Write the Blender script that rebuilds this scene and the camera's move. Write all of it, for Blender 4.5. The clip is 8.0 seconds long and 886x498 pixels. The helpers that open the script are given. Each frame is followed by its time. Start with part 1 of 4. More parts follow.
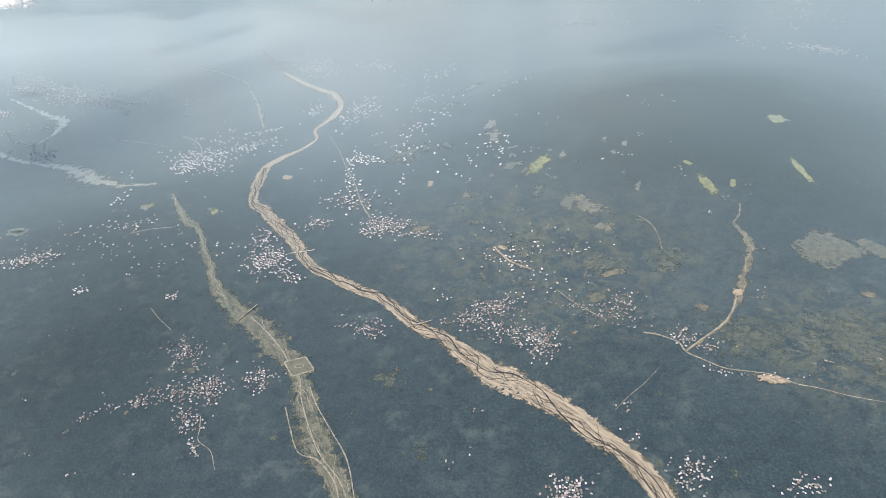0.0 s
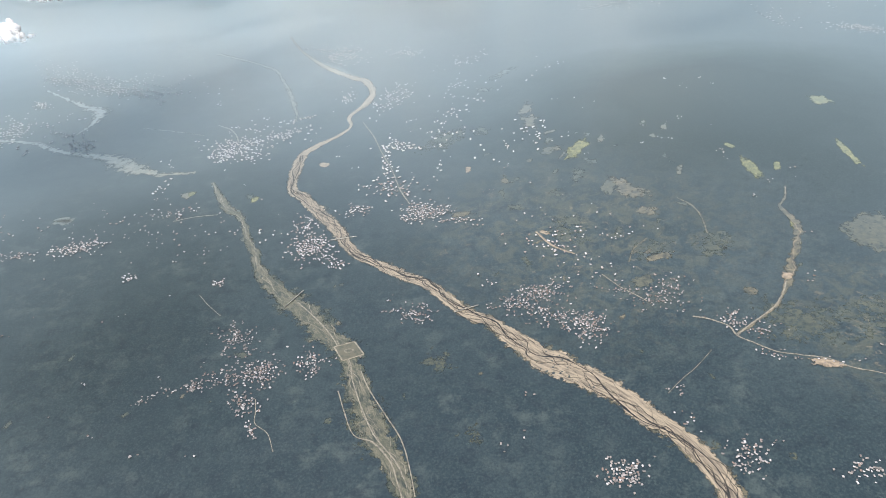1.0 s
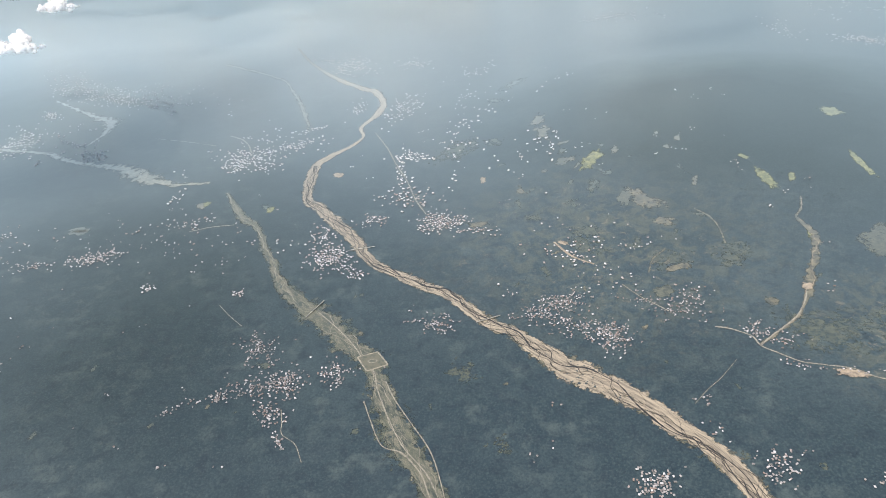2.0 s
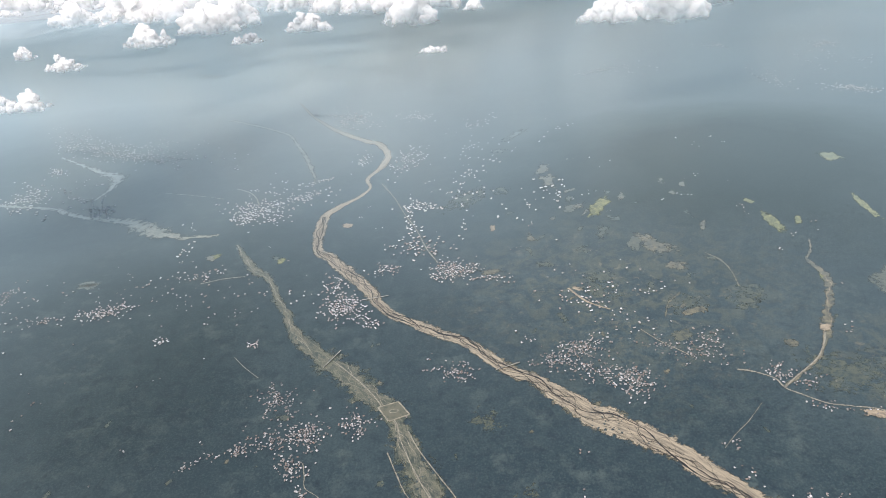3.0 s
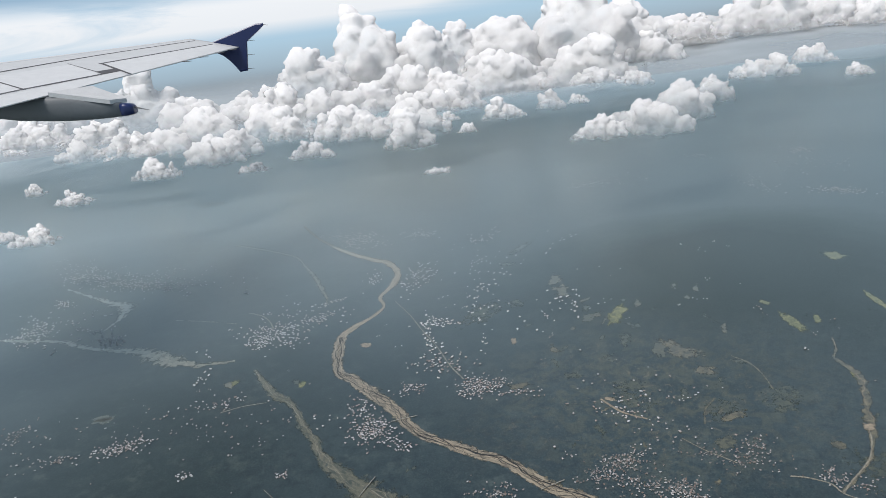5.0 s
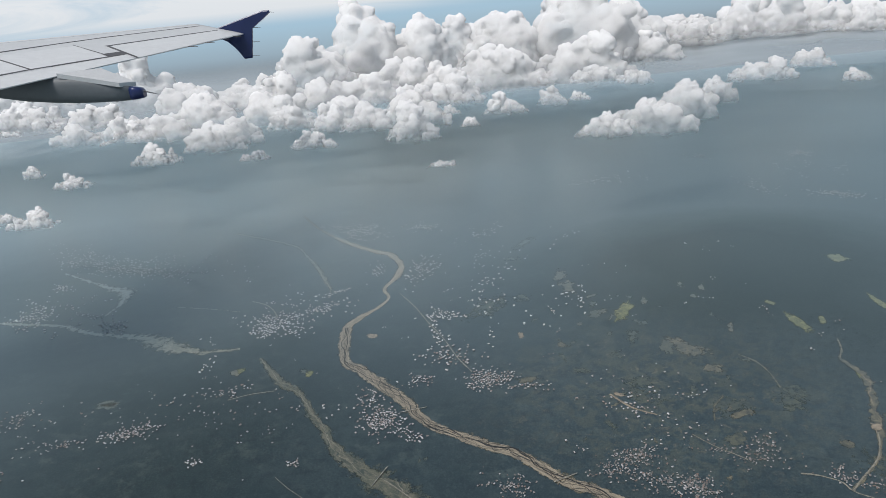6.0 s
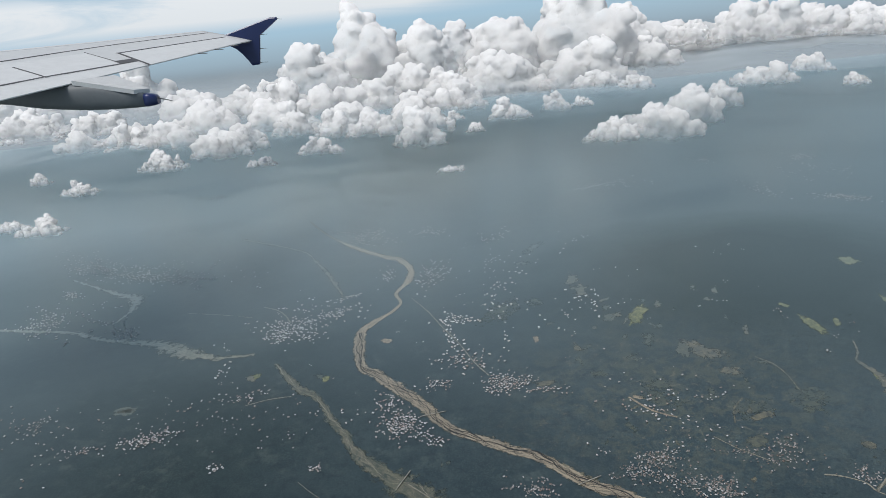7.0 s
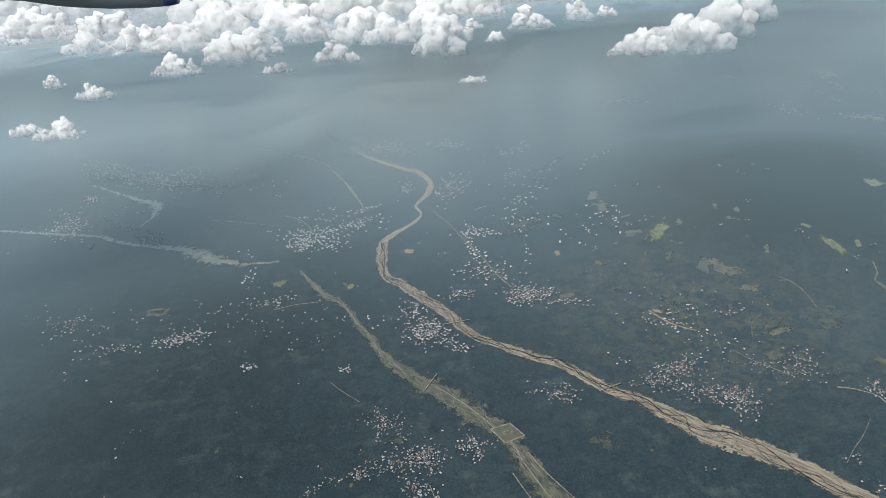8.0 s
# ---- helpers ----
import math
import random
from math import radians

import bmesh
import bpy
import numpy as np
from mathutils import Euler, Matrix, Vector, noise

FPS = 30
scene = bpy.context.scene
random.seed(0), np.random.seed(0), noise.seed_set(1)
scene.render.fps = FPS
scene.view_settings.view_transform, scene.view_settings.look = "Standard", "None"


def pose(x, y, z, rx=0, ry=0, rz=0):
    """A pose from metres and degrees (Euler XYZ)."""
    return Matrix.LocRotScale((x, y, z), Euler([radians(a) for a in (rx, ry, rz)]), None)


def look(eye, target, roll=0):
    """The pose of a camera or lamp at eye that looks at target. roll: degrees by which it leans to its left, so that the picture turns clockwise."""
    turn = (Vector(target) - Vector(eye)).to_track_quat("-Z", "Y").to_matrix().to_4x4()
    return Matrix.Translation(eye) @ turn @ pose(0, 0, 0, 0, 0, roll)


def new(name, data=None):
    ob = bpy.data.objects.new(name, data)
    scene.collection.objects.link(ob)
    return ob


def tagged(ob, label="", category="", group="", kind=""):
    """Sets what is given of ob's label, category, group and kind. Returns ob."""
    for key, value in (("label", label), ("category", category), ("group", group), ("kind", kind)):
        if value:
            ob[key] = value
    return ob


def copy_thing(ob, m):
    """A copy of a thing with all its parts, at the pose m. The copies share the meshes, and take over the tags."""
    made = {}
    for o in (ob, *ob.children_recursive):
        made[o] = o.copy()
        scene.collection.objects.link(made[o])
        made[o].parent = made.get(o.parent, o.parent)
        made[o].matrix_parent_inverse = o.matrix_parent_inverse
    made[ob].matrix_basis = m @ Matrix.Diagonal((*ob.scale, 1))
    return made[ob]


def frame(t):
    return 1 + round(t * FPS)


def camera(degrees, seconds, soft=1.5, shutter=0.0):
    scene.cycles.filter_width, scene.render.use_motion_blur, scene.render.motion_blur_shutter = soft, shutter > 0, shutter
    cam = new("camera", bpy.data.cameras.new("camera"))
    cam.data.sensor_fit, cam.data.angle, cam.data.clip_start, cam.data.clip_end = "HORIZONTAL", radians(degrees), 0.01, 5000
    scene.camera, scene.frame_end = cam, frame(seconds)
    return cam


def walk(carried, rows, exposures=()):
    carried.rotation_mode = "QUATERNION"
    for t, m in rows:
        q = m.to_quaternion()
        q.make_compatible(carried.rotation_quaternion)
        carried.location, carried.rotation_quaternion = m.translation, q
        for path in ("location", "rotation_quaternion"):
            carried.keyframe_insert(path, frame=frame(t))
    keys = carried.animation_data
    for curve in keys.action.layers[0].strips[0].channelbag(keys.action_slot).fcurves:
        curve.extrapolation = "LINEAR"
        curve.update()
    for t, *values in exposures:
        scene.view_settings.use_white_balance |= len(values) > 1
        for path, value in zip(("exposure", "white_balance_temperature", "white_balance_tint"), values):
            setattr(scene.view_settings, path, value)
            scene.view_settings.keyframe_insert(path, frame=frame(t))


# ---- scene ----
# The landscape is modelled at one fifth of its size, so that it ends within the camera's reach.
cam = camera(68.8, 8.0, 0.8)
PATH = [
    (0, (-0.383, 0.324, 377.289), (-0.461, 2.032, 376.251), -4.5),
    (0.5, (-12.975, -1.651, 377.446), (-13.088, 0.063, 376.422), -5.0),
    (1, (-25.715, -2.759, 378.334), (-25.854, -1.072, 377.268), -6.0),
    (2.3, (-55.477, -5.476, 383.473), (-55.604, -3.755, 382.461), -5.7),
    (2.5, (-59.988, -5.996, 383.929), (-60.121, -4.25, 382.963), -5.6),
    (3, (-73.14, -8.825, 382.649), (-73.235, -7.045, 381.742), -6.1),
    (3.5, (-83.88, -9.409, 386.265), (-83.974, -7.574, 385.475), -5.9),
    (4, (-96.126, -11.547, 386.213), (-96.167, -9.7, 385.445), -5.3),
    (4.2, (-100.951, -11.417, 386.942), (-100.981, -9.567, 386.183), -6.8),
    (4.5, (-106.497, -11.778, 389.099), (-106.543, -9.902, 388.408), -7.3),
    (4.7, (-109.056, -12.781, 390.296), (-109.089, -10.884, 389.662), -8.1),
    (5.8, (-139.639, -12.007, 393.89), (-139.607, -10.089, 393.327), -6.2),
    (6, (-144.034, -13.358, 393.343), (-144.02, -11.453, 392.733), -6.0),
    (6.5, (-155.048, -13.663, 396.078), (-155.023, -11.754, 395.481), -5.7),
    (7, (-168.336, -15.798, 395.852), (-168.311, -13.889, 395.257), -6.2),
    (7.5, (-180.248, -17.582, 396.248), (-180.25, -15.697, 395.582), -6.8),
    (8, (-193.436, -21.12, 395.998), (-193.454, -19.304, 395.162), -5.3),
]
EXPOSURES = [(0.0, 0.79, 6700, 15), (1.0, 0.76, 6700, 15), (2.5, 0.77, 6700, 15), (3.0, 0.54, 6650, 14), (3.5, 0.33, 6600, 13), (4.0, 0.22, 6500, 12), (4.5, 0.02, 6450, 12), (6.0, -0.34, 6400, 11), (7.0, -0.32, 6350, 10), (8.0, 0.0, 6350, 8)]
walk(cam, [(t, look(eye, target, roll)) for t, eye, target, roll in PATH], EXPOSURES)

# ---- light ----
SUN_UP, SUN_ROUND = 65.0, 228.0          # degrees above the horizon, and round from +y towards +x
world = bpy.data.worlds.new("sky")
scene.world = world
world.use_nodes = True


class Nodes:
    """Short hand for building a node tree."""

    def __init__(self, tree):
        self.tree = tree
        tree.nodes.clear()

    def add(self, kind, **sockets):
        n = self.tree.nodes.new(kind)
        for key, value in sockets.items():
            self.put(n.inputs[key.replace("_", " ")], value)
        return n

    def put(self, socket, value):
        if isinstance(value, bpy.types.NodeSocket):
            self.tree.links.new(value, socket)
        else:
            socket.default_value = value

    def math(self, op, a, b=0.0, clamp=False):
        n = self.add("ShaderNodeMath")
        n.operation, n.use_clamp = op, clamp
        self.put(n.inputs[0], a)
        self.put(n.inputs[1], b)
        return n.outputs[0]

    def ramp(self, value, *stops):
        n = self.add("ShaderNodeValToRGB")
        e = n.color_ramp.elements
        while len(e) < len(stops):
            e.new(1.0)
        for el, (at, c) in zip(e, stops):
            el.position = at
            el.color = (c, c, c, 1) if isinstance(c, (int, float)) else (*c, 1)
        self.put(n.inputs[0], value)
        return n.outputs[0]

    def mix(self, f, a, b, blend="MIX"):
        n = self.add("ShaderNodeMix")
        n.data_type, n.blend_type = "RGBA", blend
        for i, value in ((0, f), (6, a), (7, b)):
            if i and not isinstance(value, bpy.types.NodeSocket):
                value = (*value[:3], 1)
            self.put(n.inputs[i], value)
        return n.outputs[2]

    def noise(self, where, scale, detail=4.0, rough=0.55, warp=0.0):
        n = self.add("ShaderNodeTexNoise", Vector=where, Scale=scale, Detail=detail, Roughness=rough, Distortion=warp)
        return n.outputs["Fac"]


def make_sky():
    n = Nodes(world.node_tree)
    sky = n.add("ShaderNodeTexSky")
    sky.sky_type, sky.sun_disc, sky.altitude = "NISHITA", False, 900.0
    sky.sun_elevation, sky.sun_rotation = radians(SUN_UP), radians(SUN_ROUND)
    sky.air_density, sky.dust_density, sky.ozone_density = 1.0, 0.7, 1.5
    where = n.add("ShaderNodeTexCoord").outputs["Generated"]
    part = n.add("ShaderNodeSeparateXYZ", Vector=where)
    up = part.outputs["Z"]
    # thin high cloud, drawn out along one direction
    flat = n.add("ShaderNodeVectorMath")
    flat.operation = "MULTIPLY"
    n.put(flat.inputs[0], where)
    flat.inputs[1].default_value = (1.1, 1.1, 11.0)
    veil = n.noise(flat.outputs[0], 1.7, 7, 0.6, 0.6)
    veil = n.ramp(veil, (0.3, 0.1), (0.5, 1.0))
    low = n.ramp(up, (0.045, 0.0), (0.066, 1.0), (0.095, 1.0), (0.12, 0.0))
    veil = n.math("MULTIPLY", veil, low)
    side = n.ramp(n.math("ADD", part.outputs["X"], 0.5), (0.5, 1.0), (0.7, 0.0))
    veil = n.math("MULTIPLY", veil, side)
    clear = n.mix(n.ramp(up, (0.12, 0.0), (0.17, 0.9), (0.45, 0.75), (0.8, 0.12)), sky.outputs[0], PALE)
    clear = n.mix(n.ramp(up, (0.0, 0.8), (0.09, 0.8), (0.14, 0.0)), clear, BLUE)
    white = n.mix(veil, clear, CIRRUS)
    # the murk along and under the horizon
    murk = n.ramp(n.math("ADD", up, 0.5), (0.49, 1.0), (0.506, 0.55), (0.54, 0.12), (0.6, 0.0))
    full = n.mix(murk, white, MURK)
    bg = n.add("ShaderNodeBackground", Color=full, Strength=SKY)
    out = n.add("ShaderNodeOutputWorld")
    n.tree.links.new(bg.outputs[0], out.inputs["Surface"])


SKY = 0.1
CIRRUS = (9.8, 10.2, 10.4)
MURK = (3.2, 3.9, 4.4)
BLUE = (4.9, 7.4, 9.4)
PALE = (4.5, 5.35, 5.85)
make_sky()
scene.cycles.transparent_max_bounces = 40

sun = new("sun", bpy.data.lights.new("sun", "SUN"))
sun.data.energy, sun.data.angle, sun.data.color = 4.3, radians(24.0), (1.0, 0.95, 0.89)
sun_way = Vector((math.sin(radians(SUN_ROUND)) * math.cos(radians(SUN_UP)),
                  math.cos(radians(SUN_ROUND)) * math.cos(radians(SUN_UP)), math.sin(radians(SUN_UP))))
sun.matrix_world = look(sun_way * 3000, (0, 0, 0))

# ---- materials ----


def material(name):
    m = bpy.data.materials.new(name)
    m.use_nodes = True
    return m, Nodes(m.node_tree)


def region(n, where, x, y, inner, outer, ragged=260.0):
    """An uneven patch of the land: 1 within, fading to 0."""
    off = n.add("ShaderNodeVectorMath")
    off.operation = "SUBTRACT"
    n.put(off.inputs[0], where)
    off.inputs[1].default_value = (x, y, 0)
    far = n.add("ShaderNodeVectorMath")
    far.operation = "LENGTH"
    n.put(far.inputs[0], off.outputs[0])
    edge = n.math("ADD", far.outputs["Value"], n.math("MULTIPLY", n.noise(where, 0.008, 5, 0.6), ragged))
    return n.ramp(n.math("DIVIDE", edge, 3000.0), (inner / 3000, 1.0), (outer / 3000, 0.0))


def dark_hill(n, where):
    """Where the wooded hill is darker."""
    return n.math("MULTIPLY", region(n, where, 360, 980, 360, 600), 0.8)


def land(name, build, rough=0.34, gloss=1.0, bump=0.0, bump_scale=0.5, fray=0.0, fray_scale=0.3, less_haze=False):
    """A surface of the land: matt, with a broad gloss that grows towards grazing sight, standing in for haze."""
    m, n = material(name)
    where = n.add("ShaderNodeNewGeometry").outputs["Position"]
    colour = build(n, where)
    matt = n.add("ShaderNodeBsdfDiffuse", Color=colour, Roughness=0.6)
    if bump:
        b = n.add("ShaderNodeBump", Strength=bump, Distance=0.6, Height=n.noise(where, bump_scale, 5))
        n.put(matt.inputs["Normal"], b.outputs[0])
    up = n.add("ShaderNodeCombineXYZ", X=0.0, Y=0.0, Z=1.0).outputs[0]
    edge = n.add("ShaderNodeLayerWeight", Blend=0.5, Normal=up).outputs["Facing"]
    amount = n.ramp(edge, *[(a, c * gloss) for a, c in GLOSS])
    if less_haze:
        # the haze-imitating gloss is cut back over stretches that have to look darker
        for x, y, inner, outer, k in ((750, 1500, 450, 1250, 0.22), (-460, 520, 200, 480, 0.3), (330, 900, 200, 460, 0.3), (-1000, 1000, 350, 850, 0.3)):
            amount = n.math("MULTIPLY", amount, n.math("SUBTRACT", 1.0, n.math("MULTIPLY", region(n, where, x, y, inner, outer, 120.0), k)))
    shine = n.add("ShaderNodeBsdfGlossy", Color=GLOSS_TINT, Roughness=rough, Normal=up)
    mixed = n.add("ShaderNodeMixShader")
    n.put(mixed.inputs[0], amount)
    n.put(mixed.inputs[1], matt.outputs[0])
    n.put(mixed.inputs[2], shine.outputs[0])
    top = mixed
    if fray:
        # the patch breaks up towards its rim
        rim = n.add("ShaderNodeUVMap")
        rim.uv_map = "rim"
        depth = n.add("ShaderNodeSeparateXYZ", Vector=rim.outputs[0]).outputs["X"]
        bits = n.math("SUBTRACT", n.noise(where, fray_scale, 8, 0.75), 0.5)
        cover = n.ramp(n.math("ADD", depth, n.math("MULTIPLY", bits, fray * 4.5)), (fray * 0.4, 0.0), (fray * 0.62, 1.0))
        top = n.add("ShaderNodeMixShader")
        n.put(top.inputs[0], cover)
        n.put(top.inputs[1], n.add("ShaderNodeBsdfTransparent").outputs[0])
        n.put(top.inputs[2], mixed.outputs[0])
    out = n.add("ShaderNodeOutputMaterial")
    n.tree.links.new(top.outputs[0], out.inputs["Surface"])
    return m


# Gloss share by sight angle, and its tint: imitates haze thickening over the land.
GLOSS = [(0.15, 0.115), (0.35, 0.15), (0.48, 0.22), (0.6, 0.39), (0.7, 0.63), (0.8, 0.85), (0.9, 0.98)]
GLOSS_TINT = (0.76, 0.86, 0.865, 1)


def wood_tone(n, where, c):
    """Clearings, thickets and worn slopes that mottle the woodland at several scales."""
    big = n.noise(where, 0.006, 5, 0.6)
    mid = n.noise(where, 0.045, 6, 0.7, 0.2)
    c = n.mix(n.ramp(big, (0.47, 0.0), (0.68, 0.7)), c, (0.033, 0.05, 0.051))
    open_ = n.math("MULTIPLY", n.ramp(mid, (0.5, 0.0), (0.64, 1.0)), n.ramp(n.noise(where, 0.011, 4, 0.6), (0.42, 0.0), (0.6, 0.9)))
    c = n.mix(open_, c, (0.056, 0.074, 0.066))
    c = n.mix(n.ramp(n.noise(where, 0.075, 6, 0.7, 0.4), (0.36, 0.85), (0.5, 0.0)), c, (0.005, 0.011, 0.014))
    bits = n.math("MULTIPLY", n.ramp(n.noise(where, 0.28, 4, 0.7), (0.56, 0.0), (0.72, 0.8)), n.ramp(n.noise(where, 0.02, 4, 0.6), (0.4, 0.1), (0.62, 1.0)))
    c = n.mix(bits, c, (0.05, 0.068, 0.065))
    # worn, terraced slopes
    slope = n.math("MAXIMUM", region(n, where, 95, 640, 120, 330, 160.0), region(n, where, 315, 430, 60, 170, 90.0))
    worn = n.math("MULTIPLY", n.ramp(n.noise(where, 0.055, 8, 0.72, 0.8), (0.47, 0.0), (0.56, 1.0)), slope)
    c = n.mix(n.math("MULTIPLY", worn, 0.7), c, (0.082, 0.083, 0.048))
    bare = n.math("MULTIPLY", n.ramp(n.noise(where, 0.09, 8, 0.75, 1.5), (0.57, 0.0), (0.64, 0.9)), slope)
    c = n.mix(bare, c, (0.17, 0.142, 0.09))
    c = n.mix(1.0, c, (0.84, 0.86, 0.86), "MULTIPLY")
    return n.mix(dark_hill(n, where), c, (0.011, 0.019, 0.015))


def forest_colour(n, where):
    mid = n.noise(where, 0.05, 5, 0.65)
    fine = n.noise(where, 0.5, 4, 0.65)
    c = n.mix(n.ramp(mid, (0.35, 0.0), (0.7, 1.0)), (0.006, 0.016, 0.019), (0.015, 0.028, 0.028))
    c = wood_tone(n, where, c)
    c = n.mix(n.ramp(fine, (0.5, 0.0), (0.72, 0.55)), c, (0.054, 0.072, 0.066))
    return n.mix(n.ramp(fine, (0.28, 0.8), (0.5, 0.0)), c, (0.004, 0.008, 0.008))


def canopy_colour(n, where):
    one = n.add("ShaderNodeNewGeometry").outputs["Random Per Island"]
    c = n.mix(one, (0.009, 0.02, 0.022), (0.03, 0.046, 0.044))
    return wood_tone(n, where, c)


def bed_colour(pale, dark, green, share):
    def build(n, where):
        uv = n.add("ShaderNodeUVMap")
        uv.uv_map = "flow"
        uv = uv.outputs[0]
        drawn = n.add("ShaderNodeVectorMath")
        drawn.operation = "MULTIPLY"
        n.put(drawn.inputs[0], uv)
        drawn.inputs[1].default_value = (0.045, 0.6, 1.0)
        streak = n.noise(drawn.outputs[0], 1.0, 6, 0.62, 1.2)
        spot = n.noise(where, 0.16, 5, 0.65)
        fine = n.noise(where, 1.3, 4, 0.7)
        c = n.mix(n.ramp(streak, (0.38, 0.0), (0.56, 1.0)), dark, pale)
        c = n.mix(n.ramp(spot, (0.62 - share, 0.0), (0.8 - share, 0.85)), c, green)
        return n.mix(n.ramp(fine, (0.3, 0.35), (0.6, 0.0)), c, dark)
    return build


def patch_colour(a, b, scale=0.12):
    def build(n, where):
        mid = n.noise(where, scale, 5, 0.65)
        fine = n.noise(where, 0.9, 4, 0.7)
        c = n.mix(n.ramp(mid, (0.35, 0.0), (0.68, 1.0)), a, b)
        dark = [v * 0.45 for v in a]
        clump = n.noise(where, 0.22, 6, 0.72)
        c = n.mix(n.ramp(clump, (0.4, 0.85), (0.52, 0.0)), c, dark)
        return n.mix(n.ramp(fine, (0.32, 0.5), (0.62, 0.0)), c, dark)
    return build


def roof_colour(*cols):
    def build(n, where):
        one = n.add("ShaderNodeNewGeometry").outputs["Random Per Island"]
        obj = n.add("ShaderNodeObjectInfo").outputs["Random"]
        pick = n.math("FRACT", n.math("ADD", one, obj))
        r = n.add("ShaderNodeValToRGB")
        r.color_ramp.interpolation = "CONSTANT"
        e = r.color_ramp.elements
        while len(e) < len(cols):
            e.new(1.0)
        for i, c in enumerate(cols):
            e[i].position, e[i].color = i / len(cols), (*c, 1)
        n.put(r.inputs[0], pick)
        stain = n.noise(where, 1.6, 4, 0.6)
        return n.mix(n.ramp(stain, (0.4, 0.3), (0.7, 0.0)), r.outputs[0], (0.2, 0.17, 0.14))
    return build


M_GROUND = land("forest_floor", forest_colour, bump=0.5, bump_scale=0.25, less_haze=True)
M_CANOPY = land("tree_leaves", canopy_colour, less_haze=True)
M_SAND = land("river_sand", bed_colour((0.315, 0.265, 0.185), (0.11, 0.092, 0.066), (0.1, 0.095, 0.052), 0.05), gloss=0.88, bump=0.3, bump_scale=0.8, fray=0.38, fray_scale=0.14)
def dry_colour(n, where):
    """Gravel, dead grass and damp silt in small uneven plots."""
    uv = n.add("ShaderNodeUVMap")
    uv.uv_map = "flow"
    drawn = n.add("ShaderNodeVectorMath")
    drawn.operation = "MULTIPLY"
    n.put(drawn.inputs[0], uv.outputs[0])
    drawn.inputs[1].default_value = (0.09, 0.3, 1.0)
    streak = n.noise(drawn.outputs[0], 1.0, 6, 0.7, 0.8)
    plots = n.add("ShaderNodeTexVoronoi", Vector=where, Scale=0.14, Randomness=0.9).outputs["Color"]
    plot = n.add("ShaderNodeSeparateColor", Color=plots).outputs[0]
    fine = n.noise(where, 0.9, 5, 0.75)
    c = n.mix(n.ramp(streak, (0.44, 0.0), (0.56, 1.0)), (0.032, 0.04, 0.03), (0.15, 0.14, 0.098))
    c = n.mix(n.ramp(plot, (0.45, 0.0), (0.9, 0.6)), c, (0.108, 0.108, 0.068))
    c = n.mix(n.ramp(fine, (0.36, 0.8), (0.55, 0.0)), c, (0.035, 0.042, 0.028))
    return n.mix(n.ramp(fine, (0.56, 0.0), (0.7, 0.45)), c, (0.29, 0.265, 0.19))


M_DRY = land("dry_river_bed", dry_colour, gloss=0.75, bump=0.3, bump_scale=0.8, fray=0.6, fray_scale=0.075)
M_SILT = land("damp_silt", bed_colour((0.15, 0.135, 0.078), (0.07, 0.066, 0.042), (0.04, 0.046, 0.026), 0.14), bump=0.3, bump_scale=0.8)
M_FAN = land("gravel_fan", bed_colour((0.3, 0.275, 0.2), (0.12, 0.12, 0.08), (0.05, 0.06, 0.04), 0.2), gloss=0.95, fray=0.95, fray_scale=0.09)
M_CHANNEL = land("shallow_water_channel", patch_colour((0.02, 0.018, 0.015), (0.045, 0.036, 0.028), 0.3), gloss=0.7)
M_TRACK = land("dirt_track", patch_colour((0.22, 0.195, 0.14), (0.34, 0.305, 0.23), 0.4))
M_PATH = land("worn_path", patch_colour((0.2, 0.18, 0.13), (0.33, 0.30, 0.23), 0.4), fray=0.5, fray_scale=0.35)
M_DECK = land("pale_concrete", patch_colour((0.36, 0.34, 0.29), (0.5, 0.47, 0.4), 1.5), gloss=0.8)
# Far house colours with brightness painted in, to stand out from the haze.
M_PALE = land("brightened_far_house", roof_colour((0.84, 0.86, 0.88), (0.7, 0.7, 0.7), (0.82, 0.83, 0.84), (0.68, 0.63, 0.61)), gloss=0.75)
M_MEADOW = land("meadow", patch_colour((0.10, 0.112, 0.045), (0.27, 0.26, 0.105), 0.15), gloss=0.8, fray=0.5, fray_scale=0.12)
M_STUBBLE = land("stubble_field", patch_colour((0.055, 0.054, 0.032), (0.2, 0.168, 0.095), 0.12), fray=0.75, fray_scale=0.1)
M_FALLOW = land("fallow_field", patch_colour((0.05, 0.053, 0.033), (0.122, 0.117, 0.067), 0.2), fray=0.34, fray_scale=0.12)
M_SCRUB = land("scrub_clearing", patch_colour((0.044, 0.052, 0.032), (0.084, 0.084, 0.046), 0.09), fray=1.0, fray_scale=0.1)
M_EARTH = land("bare_earth", patch_colour((0.24, 0.185, 0.12), (0.35, 0.285, 0.195), 0.2), fray=0.35, fray_scale=0.4)
M_ROOF = land("sheet_metal_roof", roof_colour((0.42, 0.42, 0.42), (0.21, 0.2, 0.2), (0.29, 0.28, 0.28), (0.2, 0.15, 0.13), (0.25, 0.23, 0.22), (0.13, 0.12, 0.12), (0.34, 0.33, 0.33), (0.24, 0.2, 0.19), (0.48, 0.48, 0.49), (0.15, 0.15, 0.145)), gloss=0.35)
# Roof colours painted brighter for villages at middle distance, lifting them above the haze.
M_MID = land("brightened_mid_roof", roof_colour((0.6, 0.62, 0.64), (0.4, 0.37, 0.36), (0.55, 0.55, 0.56), (0.36, 0.3, 0.28), (0.5, 0.48, 0.48)), gloss=0.35)
M_WALL = land("plaster_wall", roof_colour((0.42, 0.41, 0.40), (0.32, 0.30, 0.29), (0.50, 0.49, 0.48), (0.28, 0.24, 0.22)), gloss=0.35)


